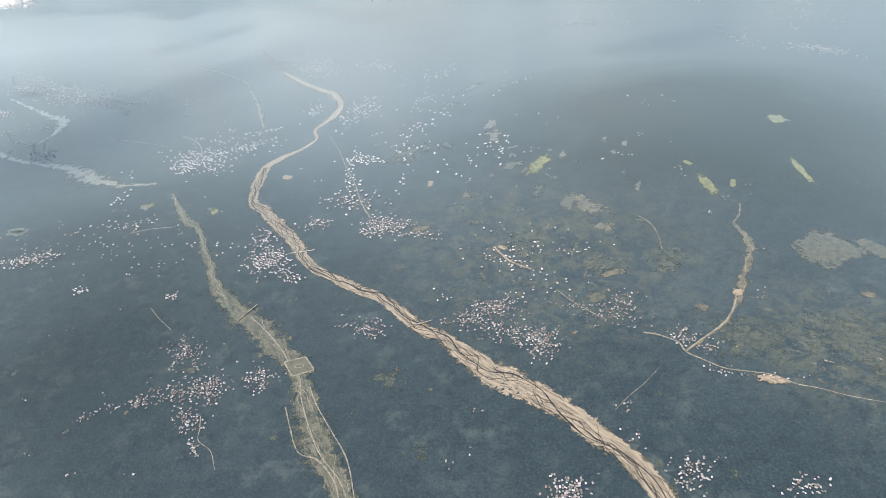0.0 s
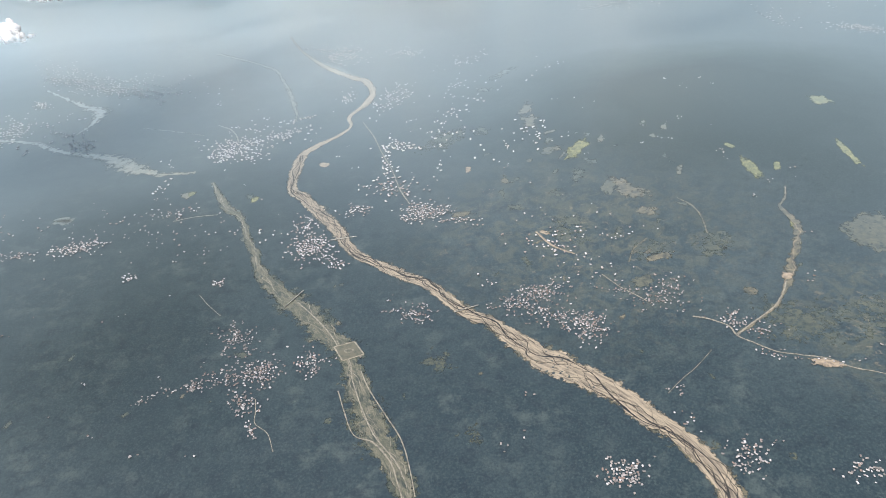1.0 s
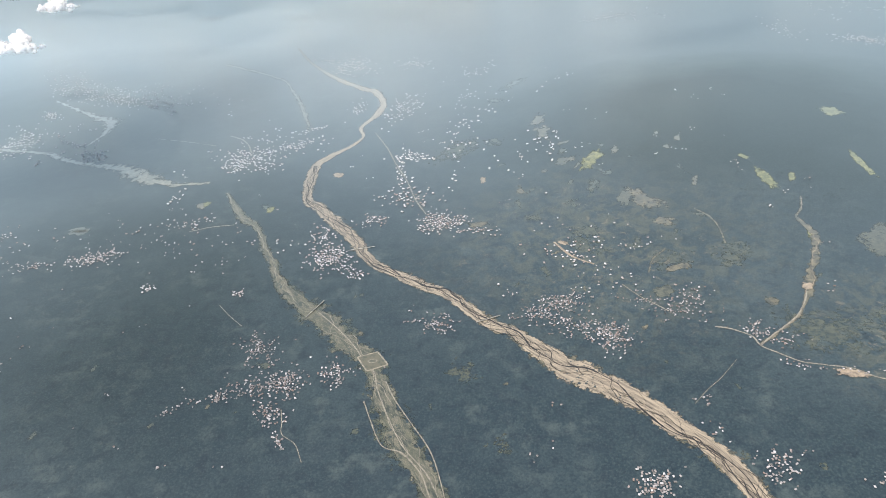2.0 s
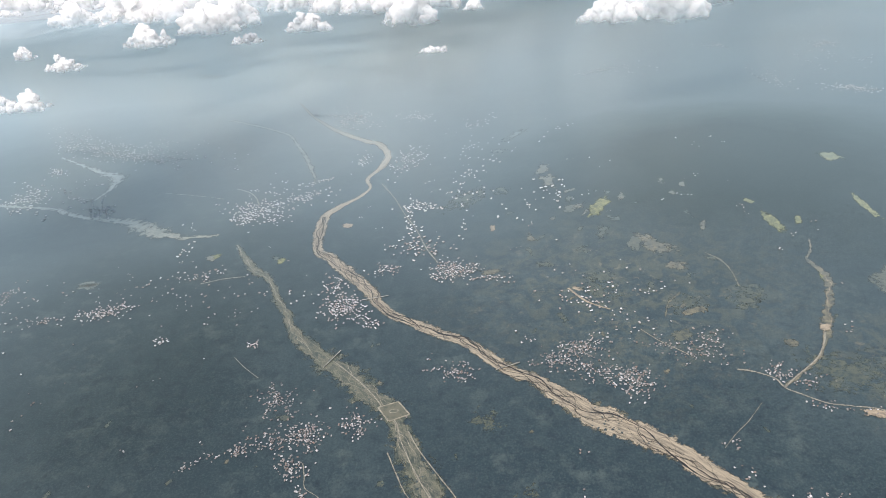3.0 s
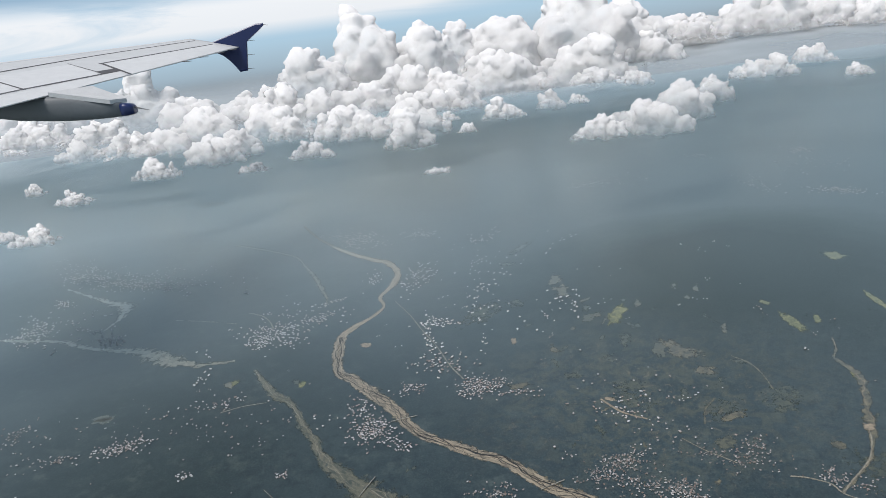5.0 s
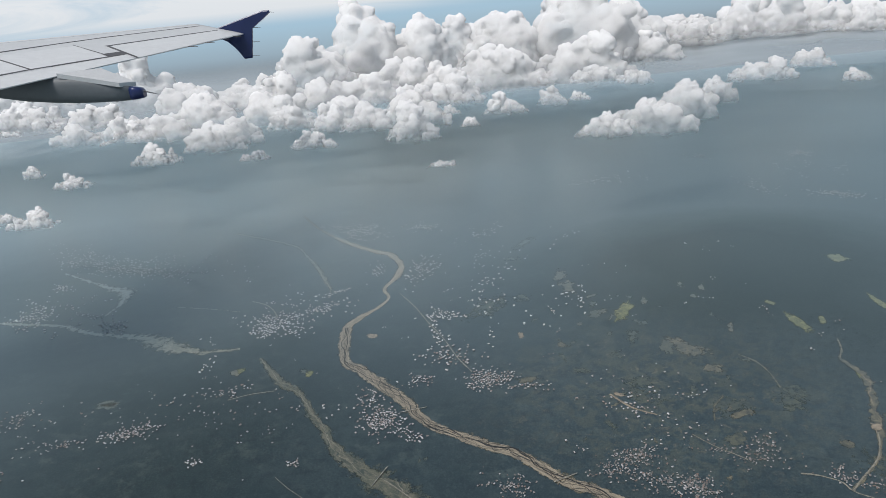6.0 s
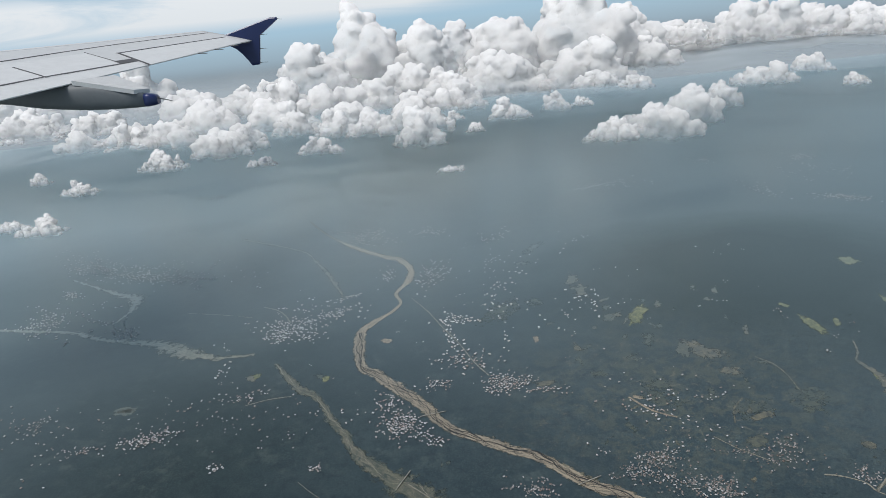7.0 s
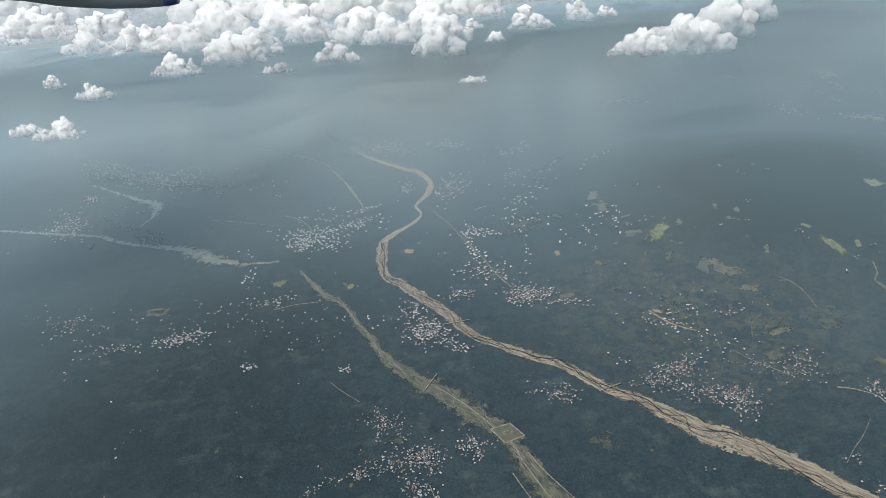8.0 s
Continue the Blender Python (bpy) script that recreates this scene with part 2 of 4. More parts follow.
def cloud_material(soak):
    """Bright vapour that scatters light round its billows and thins out towards the base and the rim, as if sunk in
    haze.
    """
    m, n = material("cloud_vapour")
    size = n.add("ShaderNodeSeparateColor", Color=n.add("ShaderNodeObjectInfo").outputs["Color"]).outputs[0]
    local = n.add("ShaderNodeVectorMath")
    local.operation = "DIVIDE"
    n.put(local.inputs[0], n.add("ShaderNodeTexCoord").outputs["Object"])
    n.put(local.inputs[1], n.add("ShaderNodeCombineXYZ", X=size, Y=size, Z=size).outputs[0])
    local = local.outputs[0]
    # normals leant towards the sun, brightening and evening the shading to imitate light scattered inside
    soft = n.add("ShaderNodeVectorMath")
    soft.operation = "ADD"
    n.put(soft.inputs[0], n.add("ShaderNodeNewGeometry").outputs["Normal"])
    soft.inputs[1].default_value = sun_way * 2.2
    unit = n.add("ShaderNodeVectorMath")
    unit.operation = "NORMALIZE"
    n.put(unit.inputs[0], soft.outputs[0])
    n_soft = unit.outputs[0]
    body = n.add("ShaderNodeBsdfPrincipled", Base_Color=(0.985, 0.975, 0.955, 1), Roughness=1.0, Specular_IOR_Level=0.0,
                 Subsurface_Weight=1.0, Subsurface_Radius=(1.0, 1.0, 1.0), Subsurface_Scale=soak, Normal=n_soft)
    through_ = n.add("ShaderNodeBsdfTranslucent", Color=(0.95, 0.95, 0.95, 1), Normal=n_soft)
    mixed = n.add("ShaderNodeMixShader")
    n.put(mixed.inputs[0], 0.22)
    n.put(mixed.inputs[1], body.outputs[0])
    n.put(mixed.inputs[2], through_.outputs[0])
    # transparency rising towards the base imitates the haze around the cloud
    level = n.add("ShaderNodeSeparateXYZ", Vector=local).outputs["Z"]
    wisps = n.math("SUBTRACT", n.noise(local, 1.6, 5, 0.55), 0.5)
    cover = n.ramp(n.math("ADD", level, n.math("MULTIPLY", wisps, 0.5)), (0.08, 0.0), (0.32, 0.34), (0.8, 0.88))
    solid = mixed
    mixed = n.add("ShaderNodeMixShader")
    n.put(mixed.inputs[0], cover)
    n.put(mixed.inputs[1], n.add("ShaderNodeBsdfTransparent").outputs[0])
    n.put(mixed.inputs[2], solid.outputs[0])
    out = n.add("ShaderNodeOutputMaterial")
    n.tree.links.new(mixed.outputs[0], out.inputs["Surface"])
    return m


def haze_material():
    """Thin flat sheet standing in for haze, ragged at a large scale, gathering with distance."""
    m, n = material("haze_veil")
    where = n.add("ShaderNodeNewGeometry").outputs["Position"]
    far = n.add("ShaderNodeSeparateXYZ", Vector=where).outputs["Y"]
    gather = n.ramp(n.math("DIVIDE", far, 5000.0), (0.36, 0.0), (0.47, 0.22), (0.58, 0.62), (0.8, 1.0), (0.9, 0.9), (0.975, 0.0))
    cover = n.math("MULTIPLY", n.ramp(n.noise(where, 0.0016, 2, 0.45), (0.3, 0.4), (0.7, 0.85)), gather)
    mixed = n.add("ShaderNodeMixShader")
    n.put(mixed.inputs[0], cover)
    n.put(mixed.inputs[1], n.add("ShaderNodeBsdfTransparent").outputs[0])
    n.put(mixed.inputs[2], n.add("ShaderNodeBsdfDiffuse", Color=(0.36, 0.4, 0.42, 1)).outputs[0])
    out = n.add("ShaderNodeOutputMaterial")
    n.tree.links.new(mixed.outputs[0], out.inputs["Surface"])
    return m


def paint(name, base, rough, scale, bump=0.05, dirt=0.35, metal=0.0):
    m, n = material(name)
    where = n.add("ShaderNodeNewGeometry").outputs["Position"]
    big = n.noise(where, scale, 5, 0.6)
    fine = n.noise(where, scale * 9, 4, 0.65)
    c = n.mix(n.ramp(big, (0.35, dirt), (0.7, 0.0)), base, [v * 0.72 for v in base])
    c = n.mix(n.ramp(fine, (0.3, dirt * 0.6), (0.55, 0.0)), c, [v * 0.6 for v in base])
    b = n.add("ShaderNodeBump", Strength=bump, Distance=0.5, Height=fine)
    p = n.add("ShaderNodeBsdfPrincipled", Base_Color=c, Roughness=rough, Metallic=metal, Normal=b.outputs[0])
    out = n.add("ShaderNodeOutputMaterial")
    n.tree.links.new(p.outputs[0], out.inputs["Surface"])
    return m


CLOUD_SKINS = [(40, cloud_material(30.0)), (110, cloud_material(60.0)), (9999, cloud_material(90.0))]
M_HAZE = haze_material()
M_WING = paint("grey_wing_paint", (0.56, 0.57, 0.57), 0.38, 0.05)
M_PANEL = paint("pale_panel_paint", (0.62, 0.63, 0.63), 0.4, 0.06)
M_SEAM = paint("dark_seam_rubber", (0.08, 0.08, 0.085), 0.7, 0.2)
M_BLUE = paint("dark_blue_paint", (0.014, 0.025, 0.10), 0.3, 0.08)
# Fairing grey is darkened: shade from the wing is put into its colour.
M_FAIRING = paint("shaded_fairing_grey", (0.125, 0.14, 0.15), 0.6, 0.02)
M_ROD = paint("bare_metal", (0.1, 0.1, 0.105), 0.6, 0.2)

# ---- land ----


def rise(x, y):
    """Height of the land: a flat plain with a wooded hill at one side."""
    return 40 * np.exp(-0.5 * (((x - 330) / 230) ** 2 + ((y - 960) / 190) ** 2))


def mesh_from(name, verts, faces, mat, smooth=False, uv=None, rim=None):
    me = bpy.data.meshes.new(name)
    verts = np.asarray(verts, dtype=np.float32)
    faces = np.asarray(faces, dtype=np.int32)
    k = faces.shape[1]
    me.vertices.add(len(verts))
    me.vertices.foreach_set("co", verts.ravel())
    me.loops.add(faces.size)
    me.loops.foreach_set("vertex_index", faces.ravel())
    me.polygons.add(len(faces))
    me.polygons.foreach_set("loop_start", np.arange(0, faces.size, k, dtype=np.int32))
    if uv is not None:
        layer = me.uv_layers.new(name="flow")
        layer.data.foreach_set("uv", np.asarray(uv, dtype=np.float32)[faces.ravel()].ravel())
    if rim is not None:
        layer = me.uv_layers.new(name="rim")
        both = np.stack([rim, rim], -1).astype(np.float32)
        layer.data.foreach_set("uv", both[faces.ravel()].ravel())
    me.update(calc_edges=True)
    me.validate()
    if smooth:
        me.polygons.foreach_set("use_smooth", np.ones(len(faces), dtype=bool))
    me.materials.append(mat)
    return me


def part(name, bm, mat, parent, label=""):
    me = bpy.data.meshes.new(name)
    bm.to_mesh(me)
    bm.free()
    me.materials.append(mat)
    ob = new(name, me)
    ob.parent = parent
    if label:
        tagged(ob, label)
    return ob


def grid_faces(nu, nv):
    i = np.arange(nu - 1)[:, None] * nv + np.arange(nv - 1)[None, :]
    return np.stack([i, i + nv, i + nv + 1, i + 1], -1).reshape(-1, 4)


def wander(x, y, size, seed=0.0):
    """Smooth noise in -1..1 for arrays, as a sum of a few turned waves."""
    r = np.random.RandomState(abs(int(seed * 97)) + 5)
    total = 0.0
    for k in range(9):
        a, f, p = r.uniform(0, 6.28), r.uniform(0.5, 2.2) / size, r.uniform(0, 6.28)
        total = total + np.sin((x * math.cos(a) + y * math.sin(a)) * f * 6.28 + p)
    return total / 4.0


# free land for trees, in cells of 2 m
CELL, X0, Y0 = 2.0, -1200.0, 200.0
taken = np.zeros((1000, 700), dtype=bool)


def take(xs, ys):
    i = ((np.asarray(xs) - X0) / CELL).astype(int)
    j = ((np.asarray(ys) - Y0) / CELL).astype(int)
    ok = (i >= 0) & (j >= 0) & (i < taken.shape[0]) & (j < taken.shape[1])
    taken[i[ok], j[ok]] = True


def make_ground():
    xs = np.concatenate([np.arange(-5600, -1300, 100), np.arange(-1300, 900, 7), np.arange(900, 5700, 100)]).astype(float)
    ys = np.concatenate([np.arange(-1200, 200, 70), np.arange(200, 1500, 7), np.arange(1500, 4960, 60)]).astype(float)
    X, Y = np.meshgrid(xs, ys, indexing="ij")
    Z = rise(X, Y)
    v = np.stack([X, Y, Z], -1).reshape(-1, 3)
    me = mesh_from("ground", v, grid_faces(len(xs), len(ys)), M_GROUND, True)
    tagged(new("ground", me), "dark green wooded plain with a low hill", "ground", kind="structure")


make_ground()


def glide(points, step):
    """Catmull-Rom through rows of x, y, width, sampled about every step metres."""
    p = np.array(points, dtype=float)
    p = np.vstack([2 * p[0] - p[1], p, 2 * p[-1] - p[-2]])
    rows = []
    for i in range(1, len(p) - 2):
        a, b, c, d = p[i - 1:i + 3]
        n = max(2, int(np.linalg.norm((c - b)[:2]) / step))
        for t in np.linspace(0, 1, n, endpoint=False):
            rows.append(0.5 * (2 * b + (c - a) * t + (2 * a - 5 * b + 4 * c - d) * t ** 2 + (3 * b - a - 3 * c + d) * t ** 3))
    rows.append(p[-2])
    return np.array(rows)


def ribbon(name, points, mat, lift, across=9, step=2.0, ragged=0.0, seed=1.0, clear=True, shift=None, crown=0.0):
    """A strip of land along a line, its edges worn irregularly. Returns the mesh."""
    r = glide(points, step)
    d = np.gradient(r[:, :2], axis=0)
    d /= np.linalg.norm(d, axis=1)[:, None] + 1e-9
    n = np.stack([-d[:, 1], d[:, 0]], -1)
    s = np.concatenate([[0], np.cumsum(np.linalg.norm(np.diff(r[:, :2], axis=0), axis=1))])
    w = np.maximum(r[:, 2], 0.4)
    left = w / 2 * (1 + ragged * (wander(s, s * 0 + seed, 60, seed) * 0.55 + wander(s, s * 0, 19, seed + 1) * 0.3 + wander(s, s * 0, 6, seed + 6) * 0.13))
    right = w / 2 * (1 + ragged * (wander(s, s * 0 + seed, 60, seed + 2) * 0.55 + wander(s, s * 0, 19, seed + 3) * 0.3 + wander(s, s * 0, 6, seed + 7) * 0.13))
    mid = r[:, :2] if shift is None else r[:, :2] + n * (shift(s) * w)[:, None]
    f = np.linspace(-1, 1, across)
    off = np.where(f[None, :] > 0, f[None, :] * left[:, None], f[None, :] * right[:, None])
    P = mid[:, None, :] + n[:, None, :] * off[..., None]
    Z = rise(P[..., 0], P[..., 1]) + lift + crown * (1 - f[None, :] ** 2)
    v = np.concatenate([P, Z[..., None]], -1).reshape(-1, 3)
    uv = np.stack([np.repeat(s, across), off.ravel()], -1)
    if clear:
        take(P[..., 0].ravel(), P[..., 1].ravel())
    return mesh_from(name, v, grid_faces(len(r), across), mat, True, uv, np.tile(1 - np.abs(f), len(r)))


# courses as x, y and width
MAIN_FAR = [(-479, 1616, 5.7), (-428, 1491, 7.1), (-383, 1404, 9.6), (-329, 1317, 15.9), (-268, 1241, 19.2), (-240, 1213, 19.6), (-218, 1144, 14.7), (-221, 1084, 17.3), (-232, 1053, 13.1), (-243, 1021, 8.7), (-234, 981, 6.0), (-243, 952, 9.8), (-261, 928, 12.8), (-281, 902, 16.9), (-292, 878, 18.3), (-291, 829, 19.4), (-287, 788, 15.5), (-281, 762, 16.2), (-264, 744, 20.3), (-244, 715, 21.6), (-221, 680, 20.4), (-198, 645, 18.0)]
MAIN_NEAR = [(-187, 619, 15.7), (-166, 590, 14.7), (-138, 567, 15.7), (-112, 546, 17.2), (-87, 528, 17.1), (-66, 501, 16.6), (-49, 480, 17.2), (-25, 462, 17.8), (-4, 436, 24.7), (15, 414, 33.4), (36, 398, 31.8), (55, 380, 27.1), (70, 366, 24.9), (86, 345, 23.7), (103, 326, 20.6), (116, 301, 20.6), (122, 284, 19.0), (125, 262, 19.3), (130, 231, 19.3)]
VALLEY = [(-406, 807, 5.1), (-381, 762, 11.2), (-358, 725, 15.9), (-335, 701, 11.2), (-320, 672, 8.8), (-309, 644, 10.9), (-292, 613, 12.9), (-279, 583, 14.8), (-261, 553, 19.4), (-239, 527, 26.1), (-215, 503, 31.1), (-197, 480, 29.3), (-178, 458, 26.2), (-160, 436, 25.3), (-148, 412, 21.1), (-140, 384, 23.8), (-130, 360, 30.3), (-120, 336, 29.1), (-107, 315, 21.8), (-98, 295, 17.3), (-89, 273, 15.9), (-79, 240, 15)]
LEFT = [(-1035, 1096, 16.3), (-946, 1067, 15.8), (-872, 1042, 15.5), (-791, 1015, 15.4), (-748, 985, 18.8), (-698, 957, 16.1), (-635, 934, 24.4), (-589, 906, 50.0), (-553, 876, 47.7), (-503, 850, 20.0), (-469, 845, 11.7), (-445, 846, 8.1)]
FAN = [(-946, 1327, 9.8), (-854, 1246, 11.3), (-792, 1195, 22.8), (-743, 1155, 38.9), (-727, 1100, 19.1), (-728, 1070, 9.6), (-730, 1040, 7.7)]
UPPER = [(-628, 1510, 16.5), (-528, 1424, 14.6), (-449, 1339, 10.4), (-413, 1259, 10.0), (-387, 1197, 11.4), (-362, 1123, 12.6), (-343, 1064, 9.5), (-335, 1028, 5.0)]
GULLY = [(315, 667, 2.3), (306, 644, 4.4), (294, 627, 4.6), (297, 606, 13.0), (295, 580, 12.6), (282, 556, 11.0), (269, 533, 10.7), (257, 508, 14.2), (243, 486, 6.1), (228, 466, 5.4), (210, 451, 5.3), (195, 440, 5.4), (181, 431, 4.8)]
MAIN = MAIN_FAR + MAIN_NEAR


def slim(points, k, least=0.0):
    return [(x, y, max(w * k, least)) for x, y, w in points]


def braids(parent, course, mat, rows, name="water_channel", step=1.6):
    """Narrow channels that wander from side to side within a river bed."""
    for k, (amp, size, wide, seed) in enumerate(rows):
        me = ribbon(name, course, mat, 0.16 + 0.02 * k, 3, step, 0.0, 2.0 + k, False,
                    lambda s, a=amp, z=size, q=seed: np.clip(a * (wander(s, s * 0, z, q) + 0.45 * wander(s, s * 0, z / 3.3, q + 1)), -0.44, 0.44))
        co = np.empty(len(me.vertices) * 3, dtype=np.float32)
        me.vertices.foreach_get("co", co)
        c = co.reshape(-1, 3, 3)
        mid = c[:, 1:2, :].copy()
        half = np.linalg.norm(c[:, 2:, :2] - c[:, :1, :2], axis=-1, keepdims=True) / 2
        run = np.arange(len(c)) * step
        thin = np.maximum(wide * 0.35 if wide > 1 else 0.0, wide * (0.45 + 0.5 * wander(run, run * 0, 70, seed + 3) + 0.2 * wander(run, run * 0, 14, seed + 4)))
        c[:] = mid + (c - mid) * (thin[:, None, None] / np.maximum(half, 0.1))
        me.vertices.foreach_set("co", c.ravel())
        me.update()
        sub = new(name, me)
        sub.parent = parent


def make_rivers():
    def bed(course, mat, lift, across, step, ragged, seed, label):
        return tagged(new("river", ribbon("river", course, mat, lift, across, step, ragged, seed)), label, "river", kind="structure")

    tagged(new("river_bank", ribbon("river_bank", slim(MAIN, 1.12, 4), M_STUBBLE, 0.09, 11, 1.6, 0.34, 8.0)), "grassy brown bank of the wide river", "river bank", kind="structure")
    main = bed(MAIN, M_SAND, 0.12, 15, 1.6, 0.26, 1.0, "wide braided river bed of pale tan sand")
    braids(main, MAIN[14:], M_CHANNEL, [(0.3, 190, 1.15, 3.0), (0.32, 130, 0.75, 7.0), (0.26, 90, 0.4, 11.0), (0.36, 150, 0.5, 15.0), (0.22, 70, 0.3, 19.0), (0.38, 110, 0.42, 23.0), (0.4, 60, 0.3, 27.0), (0.34, 80, 0.36, 29.0)])
    tagged(new("river_bank", ribbon("river_bank", slim(VALLEY, 1.4, 4), M_SCRUB, 0.09, 11, 1.6, 0.36, 9.0)), "scrubby green bank of the dry valley", "river bank", kind="structure")
    dry = bed(slim(VALLEY, 1.05), M_DRY, 0.11, 13, 1.6, 0.48, 3.0, "dry river valley of olive gravel and grass")
    braids(dry, slim(VALLEY, 0.8), M_TRACK, [(0.34, 120, 0.34, 31.0), (0.4, 90, 0.28, 35.0), (0.3, 160, 0.24, 39.0)], "gravel_rill")
    left = bed(slim(LEFT, 1.05), M_FAN, 0.12, 11, 3.0, 0.5, 4.0, "pale gravel river branching across the plain")
    braids(left, slim(LEFT, 0.8), M_TRACK, [(0.3, 160, 0.9, 43.0), (0.35, 120, 0.7, 47.0)], "gravel_rill", 3.0)
    bed(slim(FAN, 1.2), M_FAN, 0.12, 11, 3.0, 0.5, 5.0, "small gravel fan of a side stream")
    bed(slim(UPPER, 1.1), M_FAN, 0.12, 9, 3.0, 0.5, 6.0, "narrow pale gravel stream in the far plain")
    gully = tagged(new("gully", ribbon("gully", slim(GULLY, 1.0), M_STUBBLE, 0.1, 9, 1.6, 0.45, 7.0)), "grassy gully running down from the hill", "gully", kind="structure")
    braids(gully, slim(GULLY, 0.8), M_EARTH, [(0.3, 60, 0.5, 51.0)], "gravel_rill")


make_rivers()


def track(points, label="pale unpaved road", mat=None, name="road", lift=0.16, wide=1.0):
    pts = [(x, y, w * wide) for x, y, w in points]
    tagged(new(name, ribbon(name, pts, mat or M_PATH, lift, 5, 2.0, 0.25, points[0][0] * 0.01 + 3)), label, "road", kind="structure")


track([(152, 457, 3.0), (164, 453, 3.0), (178, 442, 2.7), (181, 429, 2.5), (190, 420, 2.4), (205, 407, 2.3), (221, 402, 2.3), (241, 396, 2.3), (254, 385, 2.2), (269, 379, 1.5), (286, 370, 1.3), (307, 362, 1.3), (336, 352, 1.3)], "pale road passing houses below the hill", wide=0.8)
track([(181, 429, 2.4), (195, 441, 2.2), (210, 452, 2.2), (228, 467, 2.0), (243, 487, 2.0), (250, 500, 2.0)], "pale track climbing to the gully", wide=0.9)
track([(-216, 993, 2.8), (-190, 925, 2.6), (-170, 859, 2.4), (-150, 800, 2.3), (-134, 740, 2.2), (-119, 701, 2.1)], "straight pale road between villages")
track([(-422, 700, 3.2), (-396, 708, 3.2), (-367, 710, 3.2)], "short pale embankment road", wide=0.7)
track([(155, 413, 1.9), (136, 393, 1.9), (122, 381, 1.9), (107, 366, 1.8)], "narrow path through the trees", wide=0.32)
track([(85, 529, 2.8), (98, 507, 2.8), (109, 494, 2.9), (118, 483, 2.8)], "village road", wide=0.5)
track([(28, 615, 4.4), (37, 596, 5.9), (45, 583, 5.1), (64, 567, 4.4)], "orange-brown cutting in the slope", M_EARTH, "earth_cutting", 0.1, 0.6)
track([(193, 660, 3.6), (205, 641, 3.0), (208, 616, 3.1), (205, 588, 2.3)], "pale stream bed on the slope", M_STUBBLE, "stream_bed", 0.1)
track([(115, 546, 2.8), (125, 569, 3.2), (142, 586, 2.9)], "bare stream bed", M_STUBBLE, "stream_bed", 0.1)
track([(-226, 380, 1.8), (-222, 365, 1.8), (-219, 353, 1.6), (-206, 342, 1.6), (-197, 324, 1.5)], "pale footpath leaving the village", wide=0.5)
track([(-329, 535, 1.6), (-313, 516, 1.6), (-294, 497, 1.6)], "pale footpath to the village", wide=0.5)
track([(-611, 1048, 6), (-549, 1023, 6), (-483, 992, 6)], "faint track across the plain", M_FAN, wide=0.7)
track([(-472, 1034, 4.2), (-445, 1012, 4.0), (-425, 982, 3.3), (-411, 949, 3.5)], "winding road into the village")
track([(-157, 385, 1.8), (-148, 361, 1.7), (-137, 337, 1.6), (-121, 329, 2.1), (-106, 310, 1.9), (-100, 294, 1.5), (-91, 267, 1.5)], "pale track along the dry valley", wide=0.8, lift=0.26)
track([(-219, 512, 2.3), (-195, 484, 2.2), (-176, 458, 2.0), (-162, 433, 1.9), (-152, 419, 2.3), (-147, 398, 1.8), (-135, 366, 1.7), (-121, 336, 1.6), (-102, 310, 1.6), (-95, 295, 1.5)], "pale track winding down the dry valley", wide=0.8, lift=0.28)
track([(-141, 408, 1.5), (-131, 385, 1.5), (-116, 359, 1.6), (-100, 331, 1.6), (-92, 306, 1.6), (-86, 280, 1.5)], "pale track on the valley's bank", wide=0.8, lift=0.24)


def patch(x, y, a, b, turn, mat, label, name="field", seed=1.0, ragged=0.28, category="field", lift=0.04):
    """A patch of open land with an uneven outline."""
    rings, round_ = 6, 90
    th = np.linspace(0, 2 * np.pi, round_, endpoint=False)
    out = 1 + ragged * (wander(np.cos(th), np.sin(th), 1.6, seed) * 0.8 + wander(np.cos(th), np.sin(th), 0.7, seed + 1) * 0.3 + wander(np.cos(th), np.sin(th), 0.16, seed + 2) * 0.12)
    out = out * (np.abs(np.cos(th)) ** 3.2 + np.abs(np.sin(th)) ** 3.2) ** (-1 / 3.2) * 0.9
    rr = np.linspace(0, 1, rings + 1)[1:]
    u = a * np.cos(th)[None] * out[None] * rr[:, None]
    v = b * np.sin(th)[None] * out[None] * rr[:, None]
    c, s = math.cos(radians(turn)), math.sin(radians(turn))
    X = np.concatenate([[x], (x + u * c - v * s).ravel()])
    Y = np.concatenate([[y], (y + u * s + v * c).ravel()])
    verts = np.stack([X, Y, rise(X, Y) + lift + 0.006 * (seed % 7)], -1)
    faces = []
    for k in range(round_):
        q = (k + 1) % round_
        faces.append((0, 1 + k, 1 + q, 1 + q))
        for r in range(rings - 1):
            o = 1 + r * round_
            faces.append((o + k, o + round_ + k, o + round_ + q, o + q))
    tri = [f for f in faces if f[2] == f[3]]
    quad = [f for f in faces if f[2] != f[3]]
    allf = [(f[0], f[1], f[2]) for f in tri] + [t for f in quad for t in ((f[0], f[1], f[2]), (f[0], f[2], f[3]))]
    me = mesh_from(name, verts, allf, mat, True, rim=np.concatenate([[1.0], np.repeat(1 - rr, round_)]))
    tagged(new(name, me), label, category, kind="structure")
    if mat is not M_SCRUB:
        for g in np.linspace(0.1, 1, 9):
            for h in np.linspace(0, 1, 5):
                take(x + (u[-1] * c - v[-1] * s) * g * (0.9 + 0.1 * h), y + (u[-1] * s + v[-1] * c) * g)


